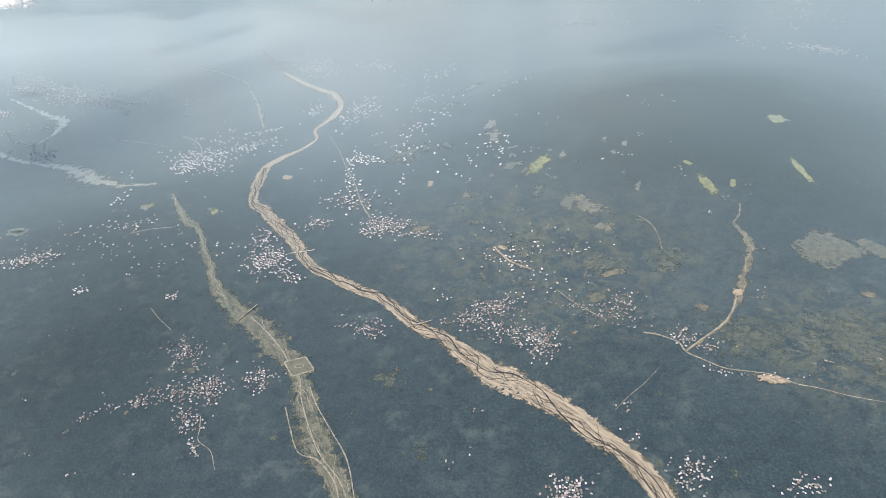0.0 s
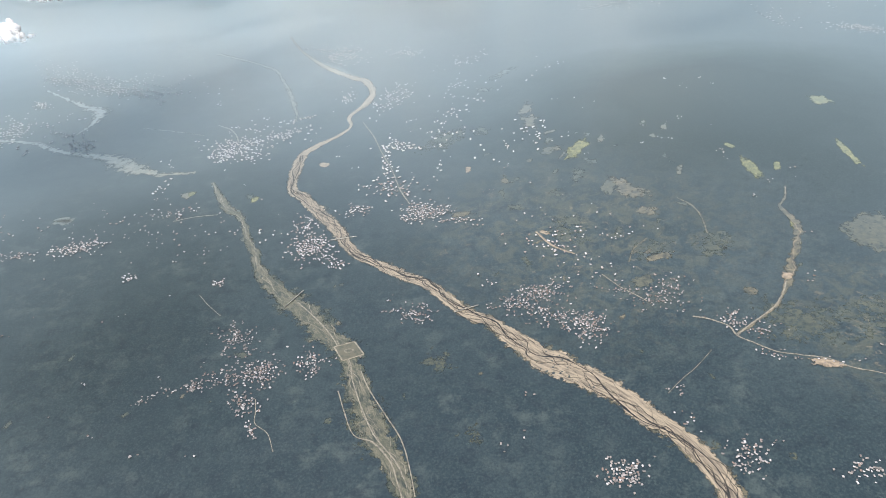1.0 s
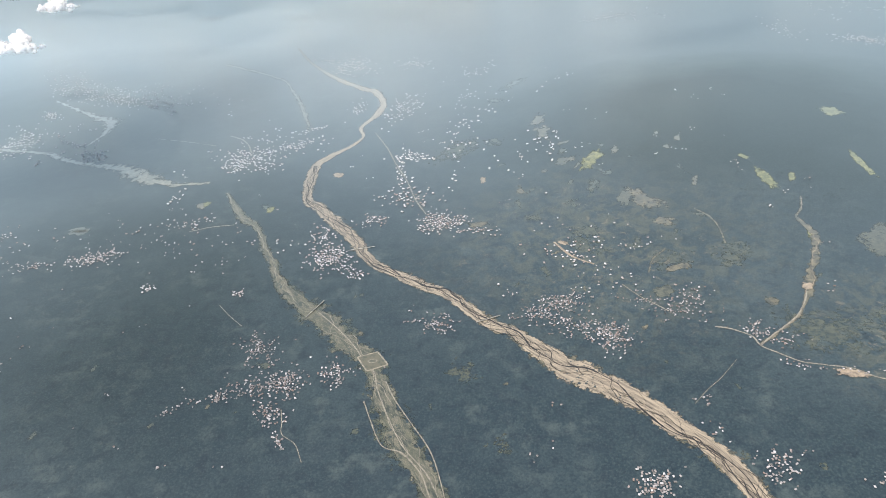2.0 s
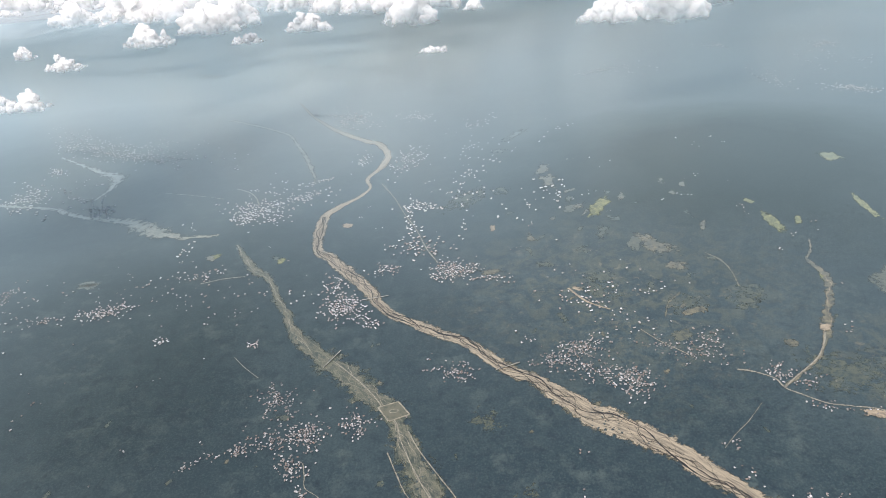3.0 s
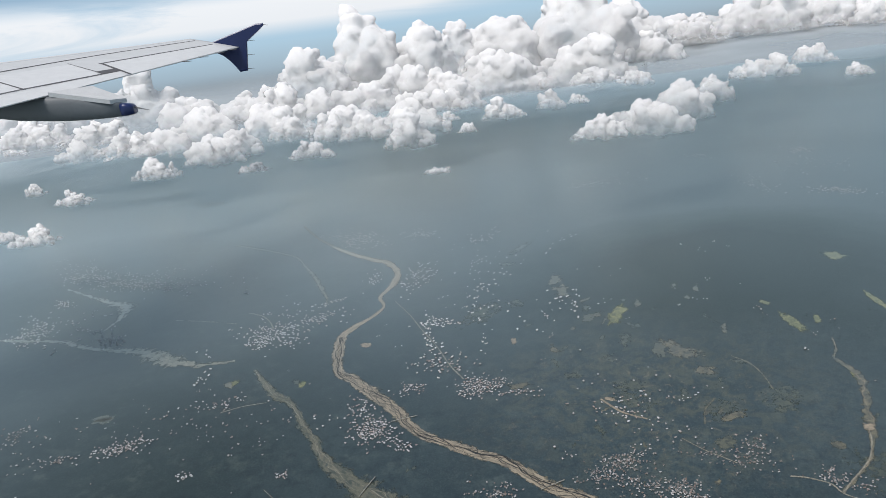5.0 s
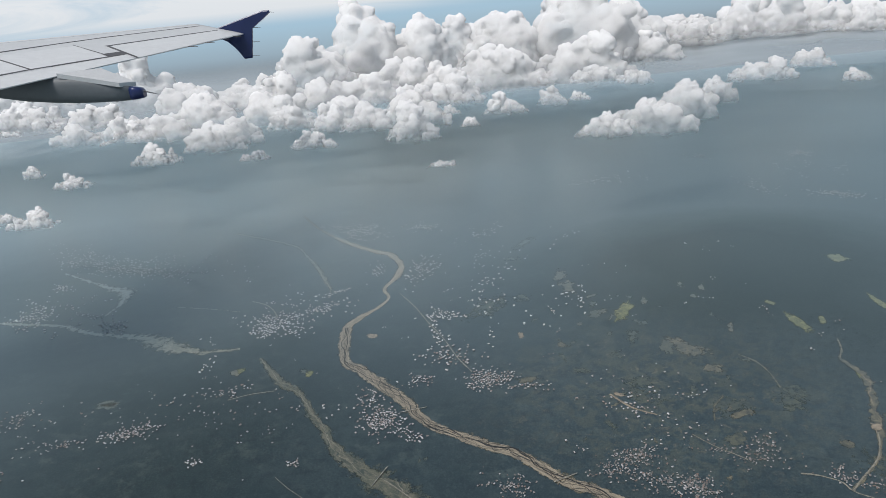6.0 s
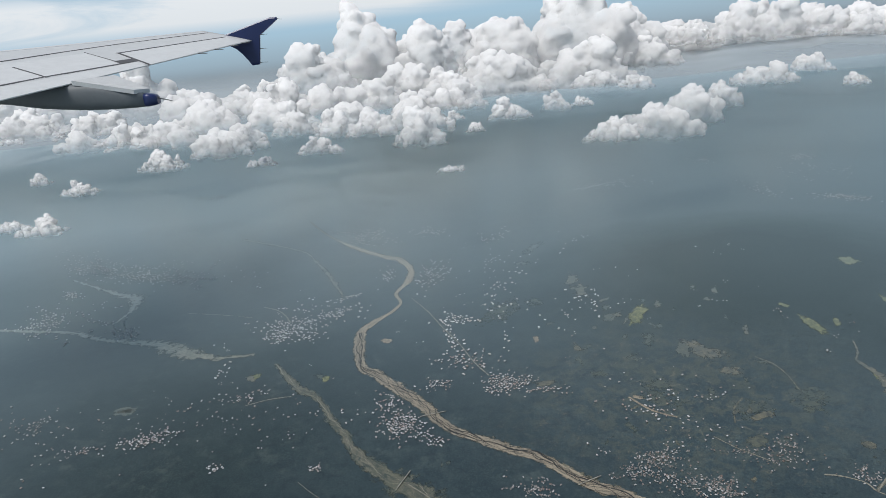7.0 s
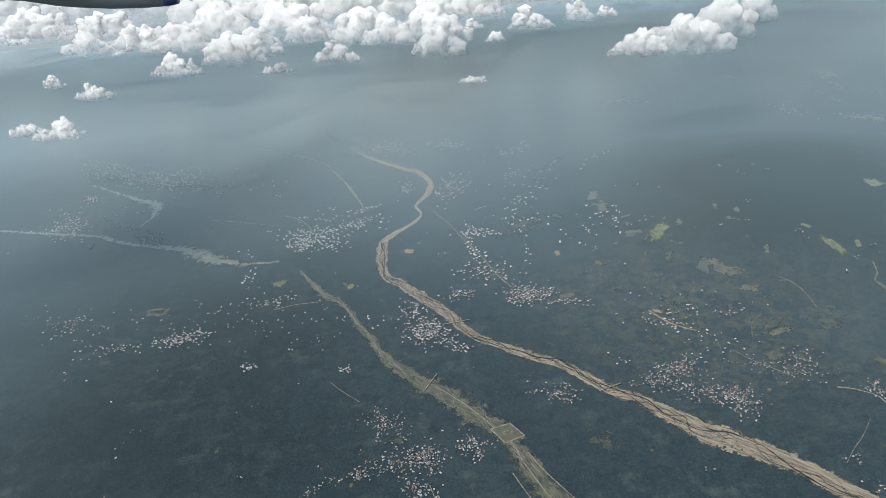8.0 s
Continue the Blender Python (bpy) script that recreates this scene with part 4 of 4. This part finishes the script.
def cloud(x, y, z, wide, high, puffs, seed, label="white heaped cumulus cloud with a flat grey base"):
    """Billows heaped on one another over a flat base, melted into one skin and roughened."""
    r = np.random.RandomState(seed)
    balls = []
    if wide > 180:
        wide, puffs = wide * 1.18, puffs + 10
    deep = 0.3 + 0.25 * min(1.0, high / wide)
    for k in range(puffs):
        u = (k + r.uniform(0, 1)) / puffs * 2 - 1
        hump = (1 - abs(u) ** 2.2) * r.uniform(0.35, 1.0)
        rad = min(high * r.uniform(0.12, 0.27), wide * 0.2) * (0.55 + 0.45 * hump)
        at = np.array([u * (wide / 2 - rad * 0.7), r.uniform(-1, 1) * wide * deep * 0.6, rad * 0.4 + hump * (high - rad * 1.3) * r.uniform(0.3, 1.0)])
        balls.append((at, rad))
        if at[2] > rad * 1.4:
            for f in (0.25, 0.5, 0.75):
                balls.append((at * np.array([1, 1, f]) + r.normal(size=3) * rad * 0.25, rad * 1.1))
        for _ in range(8):
            d = r.normal(size=3)
            d[2] = abs(d[2]) * 0.9
            d /= np.linalg.norm(d)
            small = rad * r.uniform(0.2, 0.5)
            balls.append((at + d * rad * r.uniform(0.75, 1.0), small))
    n = max(5, int(wide / high * 5))
    for k in range(n):
        u = (k + 0.5) / n * 2 - 1
        balls.append((np.array([u * wide * 0.42, r.uniform(-0.1, 0.1) * wide, high * 0.1]), max(high * 0.15, wide / n * 0.75) * (1 - 0.35 * abs(u))))
    V = np.concatenate([BALL_V * rad * np.array([1.1, 1.1, min(0.95, high * 0.3 / rad)]) + at for at, rad in balls])
    V[:, 2] = np.where(V[:, 2] < 0, V[:, 2] * 0.15, V[:, 2])
    F = np.concatenate([BALL_F + i * len(BALL_V) for i in range(len(balls))])
    skins = next(k for k in CLOUD_SKINS if high < k[0] * 2)
    ob = tagged(new("cloud", mesh_from("cloud", V, F, skins[1], True)), label, "cloud", "cumulus clouds")
    ob.location = (x, y, z)
    ob.color = (high, high, high, 1)
    skin = ob.modifiers.new("skin", "REMESH")
    skin.mode, skin.voxel_size, skin.use_smooth_shade = "VOXEL", max(wide / 88, high / 44), True
    for name, size, depth in (("billow", 0.36, 0.14), ("ruffle", 0.19, -0.105), ("fray", 0.085, -0.04)):
        tex = bpy.data.textures.new(name, "CLOUDS")
        tex.noise_scale, tex.noise_depth = high * size, 2 if depth > 0 else 0
        tex.noise_basis = "BLENDER_ORIGINAL" if depth > 0 else "VORONOI_F1"
        push = ob.modifiers.new(name, "DISPLACE")
        push.texture, push.texture_coords, push.strength, push.mid_level = tex, "LOCAL", high * depth, 0.5
    ease = ob.modifiers.new("ease", "SMOOTH")
    ease.factor, ease.iterations = 0.35, 1


cloud(-1072, 1374, 106, 76, 38, 17, 1)
cloud(-966, 1300, 108, 100, 44, 21, 2)
cloud(-962, 1472, 153, 92, 47, 20, 3)
cloud(-1060, 1503, 181, 50, 45, 15, 4)
cloud(-1729, 2533, 203, 112, 50, 17, 5)
cloud(-1325, 2261, 165, 161, 126, 21, 6)
cloud(-824, 1616, 165, 133, 65, 23, 7)
cloud(-553, 1539, 165, 81, 31, 18, 8)
cloud(-120, 1245, 158, 60, 26, 17, 9)
cloud(95, 1908, 165, 132, 77, 21, 10)
cloud(247, 1992, 165, 85, 97, 17, 11)
cloud(347, 2074, 165, 81, 47, 16, 12)
cloud(-58, 2085, 165, 65, 40, 15, 13)
cloud(-25, 1739, 165, 55, 35, 15, 14)
cloud(523, 2527, 173, 197, 103, 22, 15)
cloud(705, 2619, 140, 136, 132, 18, 16)
cloud(222, 1334, 164, 119, 74, 24, 17)
cloud(333, 1360, 152, 170, 117, 30, 18)
cloud(423, 1405, 166, 121, 142, 23, 19)
cloud(514, 1464, 191, 90, 106, 20, 20)
cloud(1063, 2300, 138, 209, 125, 24, 21)
cloud(1321, 2458, 153, 156, 94, 20, 22)
cloud(1378, 2286, 108, 96, 76, 16, 23)
cloud(-1126, 2229, 165, 190, 77, 24, 24)
cloud(-967, 2095, 165, 188, 137, 24, 25)
cloud(-708, 1735, 165, 172, 112, 26, 26)
cloud(-657, 1840, 165, 122, 122, 20, 27)
cloud(-571, 2066, 165, 152, 118, 22, 28)
cloud(-428, 1630, 165, 126, 60, 22, 29)
cloud(-424, 1927, 165, 121, 97, 20, 30)
cloud(-304, 1836, 165, 154, 102, 23, 31)
cloud(-176, 1554, 165, 131, 104, 23, 32)
cloud(-30, 2365, 165, 106, 92, 17, 33)
cloud(-122, 2326, 174, 285, 104, 30, 34)
cloud(-973, 2345, 197, 215, 205, 25, 35)
cloud(-1441, 3084, 195, 275, 322, 25, 36)
cloud(-1733, 2674, 212, 318, 125, 30, 37)
cloud(-1462, 2662, 186, 318, 114, 30, 38)
cloud(-729, 2549, 192, 365, 164, 33, 39)
cloud(-437, 2541, 176, 393, 166, 34, 40)
cloud(-223, 2847, 159, 389, 225, 32, 41)
cloud(-664, 3180, 201, 387, 309, 30, 42)
cloud(-396, 3485, 180, 404, 499, 29, 43)
cloud(-128, 3371, 162, 317, 375, 25, 44)
cloud(72, 3698, 212, 220, 358, 20, 45)
cloud(304, 3576, 165, 394, 410, 28, 46)
cloud(703, 3652, 92, 566, 582, 34, 47)
cloud(1075, 3768, 143, 323, 401, 24, 48)
cloud(1435, 3894, 226, 398, 219, 27, 49)
cloud(1794, 3883, 205, 521, 325, 32, 50)
cloud(2199, 3877, 204, 398, 252, 27, 51)
cloud(2435, 3762, 181, 404, 213, 27, 52)
cloud(-370, 3976, 78, 817, 443, 34, 53)
cloud(399, 4077, 96, 699, 454, 34, 54)
cloud(1208, 4177, 116, 859, 394, 34, 55)
cloud(1947, 4287, 165, 807, 293, 34, 56)
cloud(2717, 4265, 127, 880, 275, 34, 57)
cloud(-2214, 3404, 181, 519, 331, 34, 58)
cloud(-978, 3267, 129, 391, 266, 30, 59)
cloud(-1142, 2286, 170, 216, 119, 27, 61)
cloud(-882, 2180, 177, 225, 146, 29, 62)
cloud(-639, 2223, 158, 249, 153, 30, 63)
cloud(-406, 2264, 130, 235, 147, 29, 64)
cloud(-201, 2255, 110, 255, 161, 30, 65)
cloud(-49, 2726, 117, 282, 205, 29, 66)
cloud(228, 3038, 118, 366, 267, 32, 67)
cloud(596, 3031, 113, 419, 282, 34, 68)
cloud(1004, 3460, 160, 415, 207, 32, 69)
cloud(-1531, 2308, 226, 255, 110, 30, 70)


def make_haze():
    """A thin sheet at the height of the cloud bases, added to imitate haze and cover the ground's end."""
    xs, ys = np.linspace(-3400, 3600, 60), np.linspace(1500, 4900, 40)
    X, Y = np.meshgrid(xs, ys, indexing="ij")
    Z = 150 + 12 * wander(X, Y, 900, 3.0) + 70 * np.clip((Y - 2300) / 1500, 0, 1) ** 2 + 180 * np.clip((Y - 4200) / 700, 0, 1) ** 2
    me = mesh_from("mist_layer", np.stack([X, Y, Z], -1).reshape(-1, 3), grid_faces(len(xs), len(ys)), M_HAZE, True)
    tagged(new("mist_layer", me), "thin pale sheet standing in for haze below the clouds", "mist", kind="stuff")


make_haze()

# ---- aircraft wing ----
WING_AT, WING_SIZE, WING_TURN = Vector((-150.0, -13.5, 395.0)), 100.0, pose(0, 0, 0, -0.1, -0.85, 1.26)


def out_there(fwd, out, up):
    """A place by its distance ahead, outboard and up, in lengths of the wing's own scale."""
    return WING_AT + WING_TURN @ (WING_SIZE * Vector((-fwd, out, up)))


def rear(o):
    return Vector((3.32 + 0.27 * (15.2 - o), o, 0.64 - 0.0915 * (15.2 - o)))


def front(o):
    nose = 4.92 + 0.51 * (15.2 - o)
    return Vector((nose - max(0.0, o - 11.6) ** 2 * 0.045, o, 0.96 - 0.042 * (15.2 - o)))


def on_wing(o, u, lift=0.0):
    p = rear(o).lerp(front(o), u)
    camber = 0.10 * math.sin(math.pi * min(max(u, 0), 1) ** 0.75) * (0.25 + 0.1 * (15.2 - o))
    return out_there(p.x, p.y, p.z + camber * 0.35 + lift)


def make_wing():
    wing = tagged(new("aircraft_wing"), "grey airliner wing with dark blue tip fence and flap fairing", "aircraft wing")
    # skin, as a closed loft of aerofoil sections
    bm = bmesh.new()
    rings = []
    us = [0.0, 0.06, 0.15, 0.3, 0.45, 0.6, 0.75, 0.88, 0.96, 1.0]
    for o in [7.6, 8.4, 9.2, 10.0, 10.8, 11.6, 12.4, 13.2, 14.0, 14.5, 14.85, 15.1, 15.2]:
        chord = (front(o) - rear(o)).length
        top = [bm.verts.new(on_wing(o, u)) for u in us]
        low = [bm.verts.new(on_wing(o, u, -0.012 - 0.24 * chord * u ** 1.6 * (1 - u) ** 0.5)) for u in us[::-1]]
        rings.append(top + low)
    for a, b in zip(rings, rings[1:]):
        for k in range(len(a)):
            q = (k + 1) % len(a)
            bm.faces.new((a[k], a[q], b[q], b[k]))
    bm.faces.new(rings[0])
    bm.faces.new(rings[-1][::-1])
    bmesh.ops.recalc_face_normals(bm, faces=bm.faces)
    for f in bm.faces:
        f.smooth = len(f.verts) == 4
    part("wing_skin", bm, M_WING, wing)

    def panel(name, corners, mat, lift, thick, label=""):
        bm = bmesh.new()
        n = 8
        (a, b, c, d) = corners
        rows = []
        for i in range(n + 1):
            t = i / n
            p = (a[0] + (b[0] - a[0]) * t, a[1] + (b[1] - a[1]) * t)
            q = (d[0] + (c[0] - d[0]) * t, d[1] + (c[1] - d[1]) * t)
            rows.append([[bm.verts.new(on_wing(p[0] + (q[0] - p[0]) * s, p[1] + (q[1] - p[1]) * s, lift - z)) for s in (0, 0.33, 0.67, 1)] for z in (0, thick)])
        for r0, r1 in zip(rows, rows[1:]):
            for s in range(3):
                bm.faces.new((r0[0][s], r1[0][s], r1[0][s + 1], r0[0][s + 1]))
            bm.faces.new((r0[0][0], r0[1][0], r1[1][0], r1[0][0]))
            bm.faces.new((r0[0][3], r1[0][3], r1[1][3], r0[1][3]))
        part(name, bm, mat, wing, label)

    def seam(pts, wide):
        (o0, u0), (o1, u1) = pts
        panel("seam", [(o0, u0), (o1, u1), (o1, u1 + wide), (o0, u0 + wide)], M_SEAM, 0.006, 0.005, "dark panel gap")

    panel("spoiler", [(8.4, 0.17), (11.3, 0.135), (12.0, 0.55), (8.4, 0.55)], M_PANEL, 0.003, 0.004, "pale grey spoiler panel")
    panel("aileron", [(11.55, 0.0), (15.0, 0.02), (14.99, 0.39), (12.2, 0.39)], M_PANEL, 0.003, 0.004, "pale grey aileron")
    panel("flap", [(8.4, 0.0), (11.42, 0.0), (11.6, 0.10), (8.4, 0.15)], M_PANEL, 0.003, 0.004, "pale grey flap")
    seam([(8.4, 0.56), (10.88, 0.628)], 0.018)
    seam([(10.88, 0.628), (13.15, 0.739)], 0.016)
    seam([(13.15, 0.739), (15.1, 0.8)], 0.014)
    seam([(8.4, 0.157), (9.83, 0.157)], 0.014)
    seam([(9.83, 0.157), (11.71, 0.112)], 0.016)
    seam([(12.19, 0.395), (14.99, 0.395)], 0.02)
    for (o0, u0), (o1, u1), w in (((10.32, 0.442), (9.86, 0.15), 0.03), ((12.02, 0.577), (11.35, 0.125), 0.012), ((12.19, 0.4), (11.49, 0.0), 0.05)):
        panel("seam", [(o0, u0), (o1, u1), (o1 + w, u1), (o0 + w, u0)], M_SEAM, 0.007, 0.005, "dark panel gap")
    panel("slot", [(11.33, 0.135), (11.74, 0.112), (11.86, 0.19), (11.46, 0.21)], M_SEAM, 0.006, 0.005, "dark open slot")
    # bright leading edge strip
    panel("leading_edge", [(10.5, 0.955), (15.0, 0.94), (15.0, 0.995), (10.5, 0.995)], M_PANEL, 0.004, 0.004, "bare pale leading edge")

    # tip fence: a swept upper and lower blade
    def blade(name, outline, thick, mat, label):
        bm = bmesh.new()
        mid = [out_there(a, 15.2, b) for a, b in outline]
        cen = sum(mid, Vector()) / len(mid)
        loops = []
        for off, shrink in ((-thick, 0.93), (-thick * 0.5, 1.0), (thick * 0.5, 1.0), (thick, 0.93)):
            loops.append([bm.verts.new(cen + (p - cen) * shrink + Vector((0, off * WING_SIZE, 0))) for p in mid])
        for a, b in zip(loops, loops[1:]):
            for k in range(len(a)):
                q = (k + 1) % len(a)
                bm.faces.new((a[k], a[q], b[q], b[k]))
        bm.faces.new(loops[0][::-1])
        bm.faces.new(loops[-1])
        bmesh.ops.recalc_face_normals(bm, faces=bm.faces)
        return part(name, bm, mat, wing, label)

    blade("tip_fence", [(3.98, 0.80), (3.55, 0.90), (2.86, 1.065), (2.71, 1.06), (2.70, 1.01), (2.86, 0.90), (3.13, 0.73), (3.19, 0.42), (3.25, 0.12), (3.42, 0.115), (3.48, 0.22), (3.58, 0.37), (3.70, 0.50), (3.86, 0.60), (3.60, 0.66)], 0.035, M_BLUE, "dark blue swept wing tip fence")

    # thin rods trailing from the edges
    def rod(a, b, r=0.008):
        bm = bmesh.new()
        p, q = out_there(*a), out_there(*b)
        w = (q - p).normalized()
        s = w.cross(Vector((0, 0, 1))).normalized()
        t = w.cross(s)
        ends = []
        for c, k in ((p, 1.0), (q, 0.4)):
            ends.append([bm.verts.new(c + (s * math.cos(g) + t * math.sin(g)) * r * k * WING_SIZE) for g in np.linspace(0, 2 * math.pi, 6, endpoint=False)])
        for k in range(6):
            bm.faces.new((ends[0][k], ends[0][(k + 1) % 6], ends[1][(k + 1) % 6], ends[1][k]))
        bm.faces.new(ends[0][::-1])
        bm.faces.new(ends[1])
        part("static_wick", bm, M_ROD, wing, "thin metal discharge rod")

    for a, b in (((2.74, 15.2, 1.03), (2.6, 15.2, 1.0)), ((3.14, 15.2, 0.74), (2.95, 15.2, 0.73)), ((3.19, 15.2, 0.45), (3.02, 15.2, 0.44)), ((3.25, 15.2, 0.16), (3.08, 15.2, 0.15))):
        rod(a, b)
    for o in (13.0, 13.6, 14.2, 14.7):
        p = rear(o)
        rod((p.x + 0.03, o, p.z), (p.x - 0.17, o + 0.02, p.z - 0.02), 0.012)

    # flap track fairing: a canoe hung under the trailing edge
    def canoe(name, stations, mat, label):
        bm = bmesh.new()
        loops = []
        for fwd, top, low, half in stations:
            c, h = (top + low) / 2, (top - low) / 2
            loops.append([bm.verts.new(out_there(fwd, 9.8 + half * math.copysign(abs(math.cos(g)) ** 0.4, math.cos(g)), c + h * math.copysign(abs(math.sin(g)) ** 0.85, math.sin(g)))) for g in np.linspace(0, 2 * math.pi, 20, endpoint=False)])
        for a, b in zip(loops, loops[1:]):
            for k in range(20):
                q = (k + 1) % 20
                bm.faces.new((a[k], a[q], b[q], b[k])).smooth = True
        bm.faces.new(loops[0])
        bm.faces.new(loops[-1][::-1])
        bmesh.ops.recalc_face_normals(bm, faces=bm.faces)
        return part(name, bm, mat, wing, label)

    canoe("fairing", [(7.2, 0.32, 0.28, 0.03), (6.7, 0.28, 0.10, 0.12), (6.2, 0.22, 0.03, 0.17), (5.7, 0.16, -0.05, 0.2), (5.26, 0.14, -0.16, 0.22), (4.9, 0.13, -0.22, 0.22), (4.58, 0.11, -0.265, 0.21), (4.35, 0.06, -0.285, 0.19), (4.1, -0.03, -0.30, 0.16), (3.86, -0.115, -0.305, 0.12)], M_FAIRING, "grey flap track fairing")
    canoe("fairing_tail", [(3.862, -0.118, -0.308, 0.122), (3.8, -0.125, -0.305, 0.12), (3.72, -0.15, -0.295, 0.11), (3.69, -0.18, -0.28, 0.07)], M_BLUE, "dark blue tail of the fairing")
    rod((3.7, 9.8, -0.2), (3.5, 9.8, -0.27), 0.012)
    # small fixed panel beside the fairing
    bm = bmesh.new()
    q = [out_there(*p) for p in ((4.75, 9.62, 0.175), (4.3, 10.0, 0.185), (3.84, 9.95, -0.06), (3.95, 9.64, -0.05))]
    top = [bm.verts.new(p) for p in q]
    low = [bm.verts.new(p - Vector((0, 0, 0.06 * WING_SIZE))) for p in q]
    bm.faces.new(top)
    bm.faces.new(low[::-1])
    for k in range(4):
        bm.faces.new((top[k], low[k], low[(k + 1) % 4], top[(k + 1) % 4]))
    bmesh.ops.recalc_face_normals(bm, faces=bm.faces)
    part("fairing_cover", bm, M_WING, wing, "pale grey upper cover of the fairing")


make_wing()
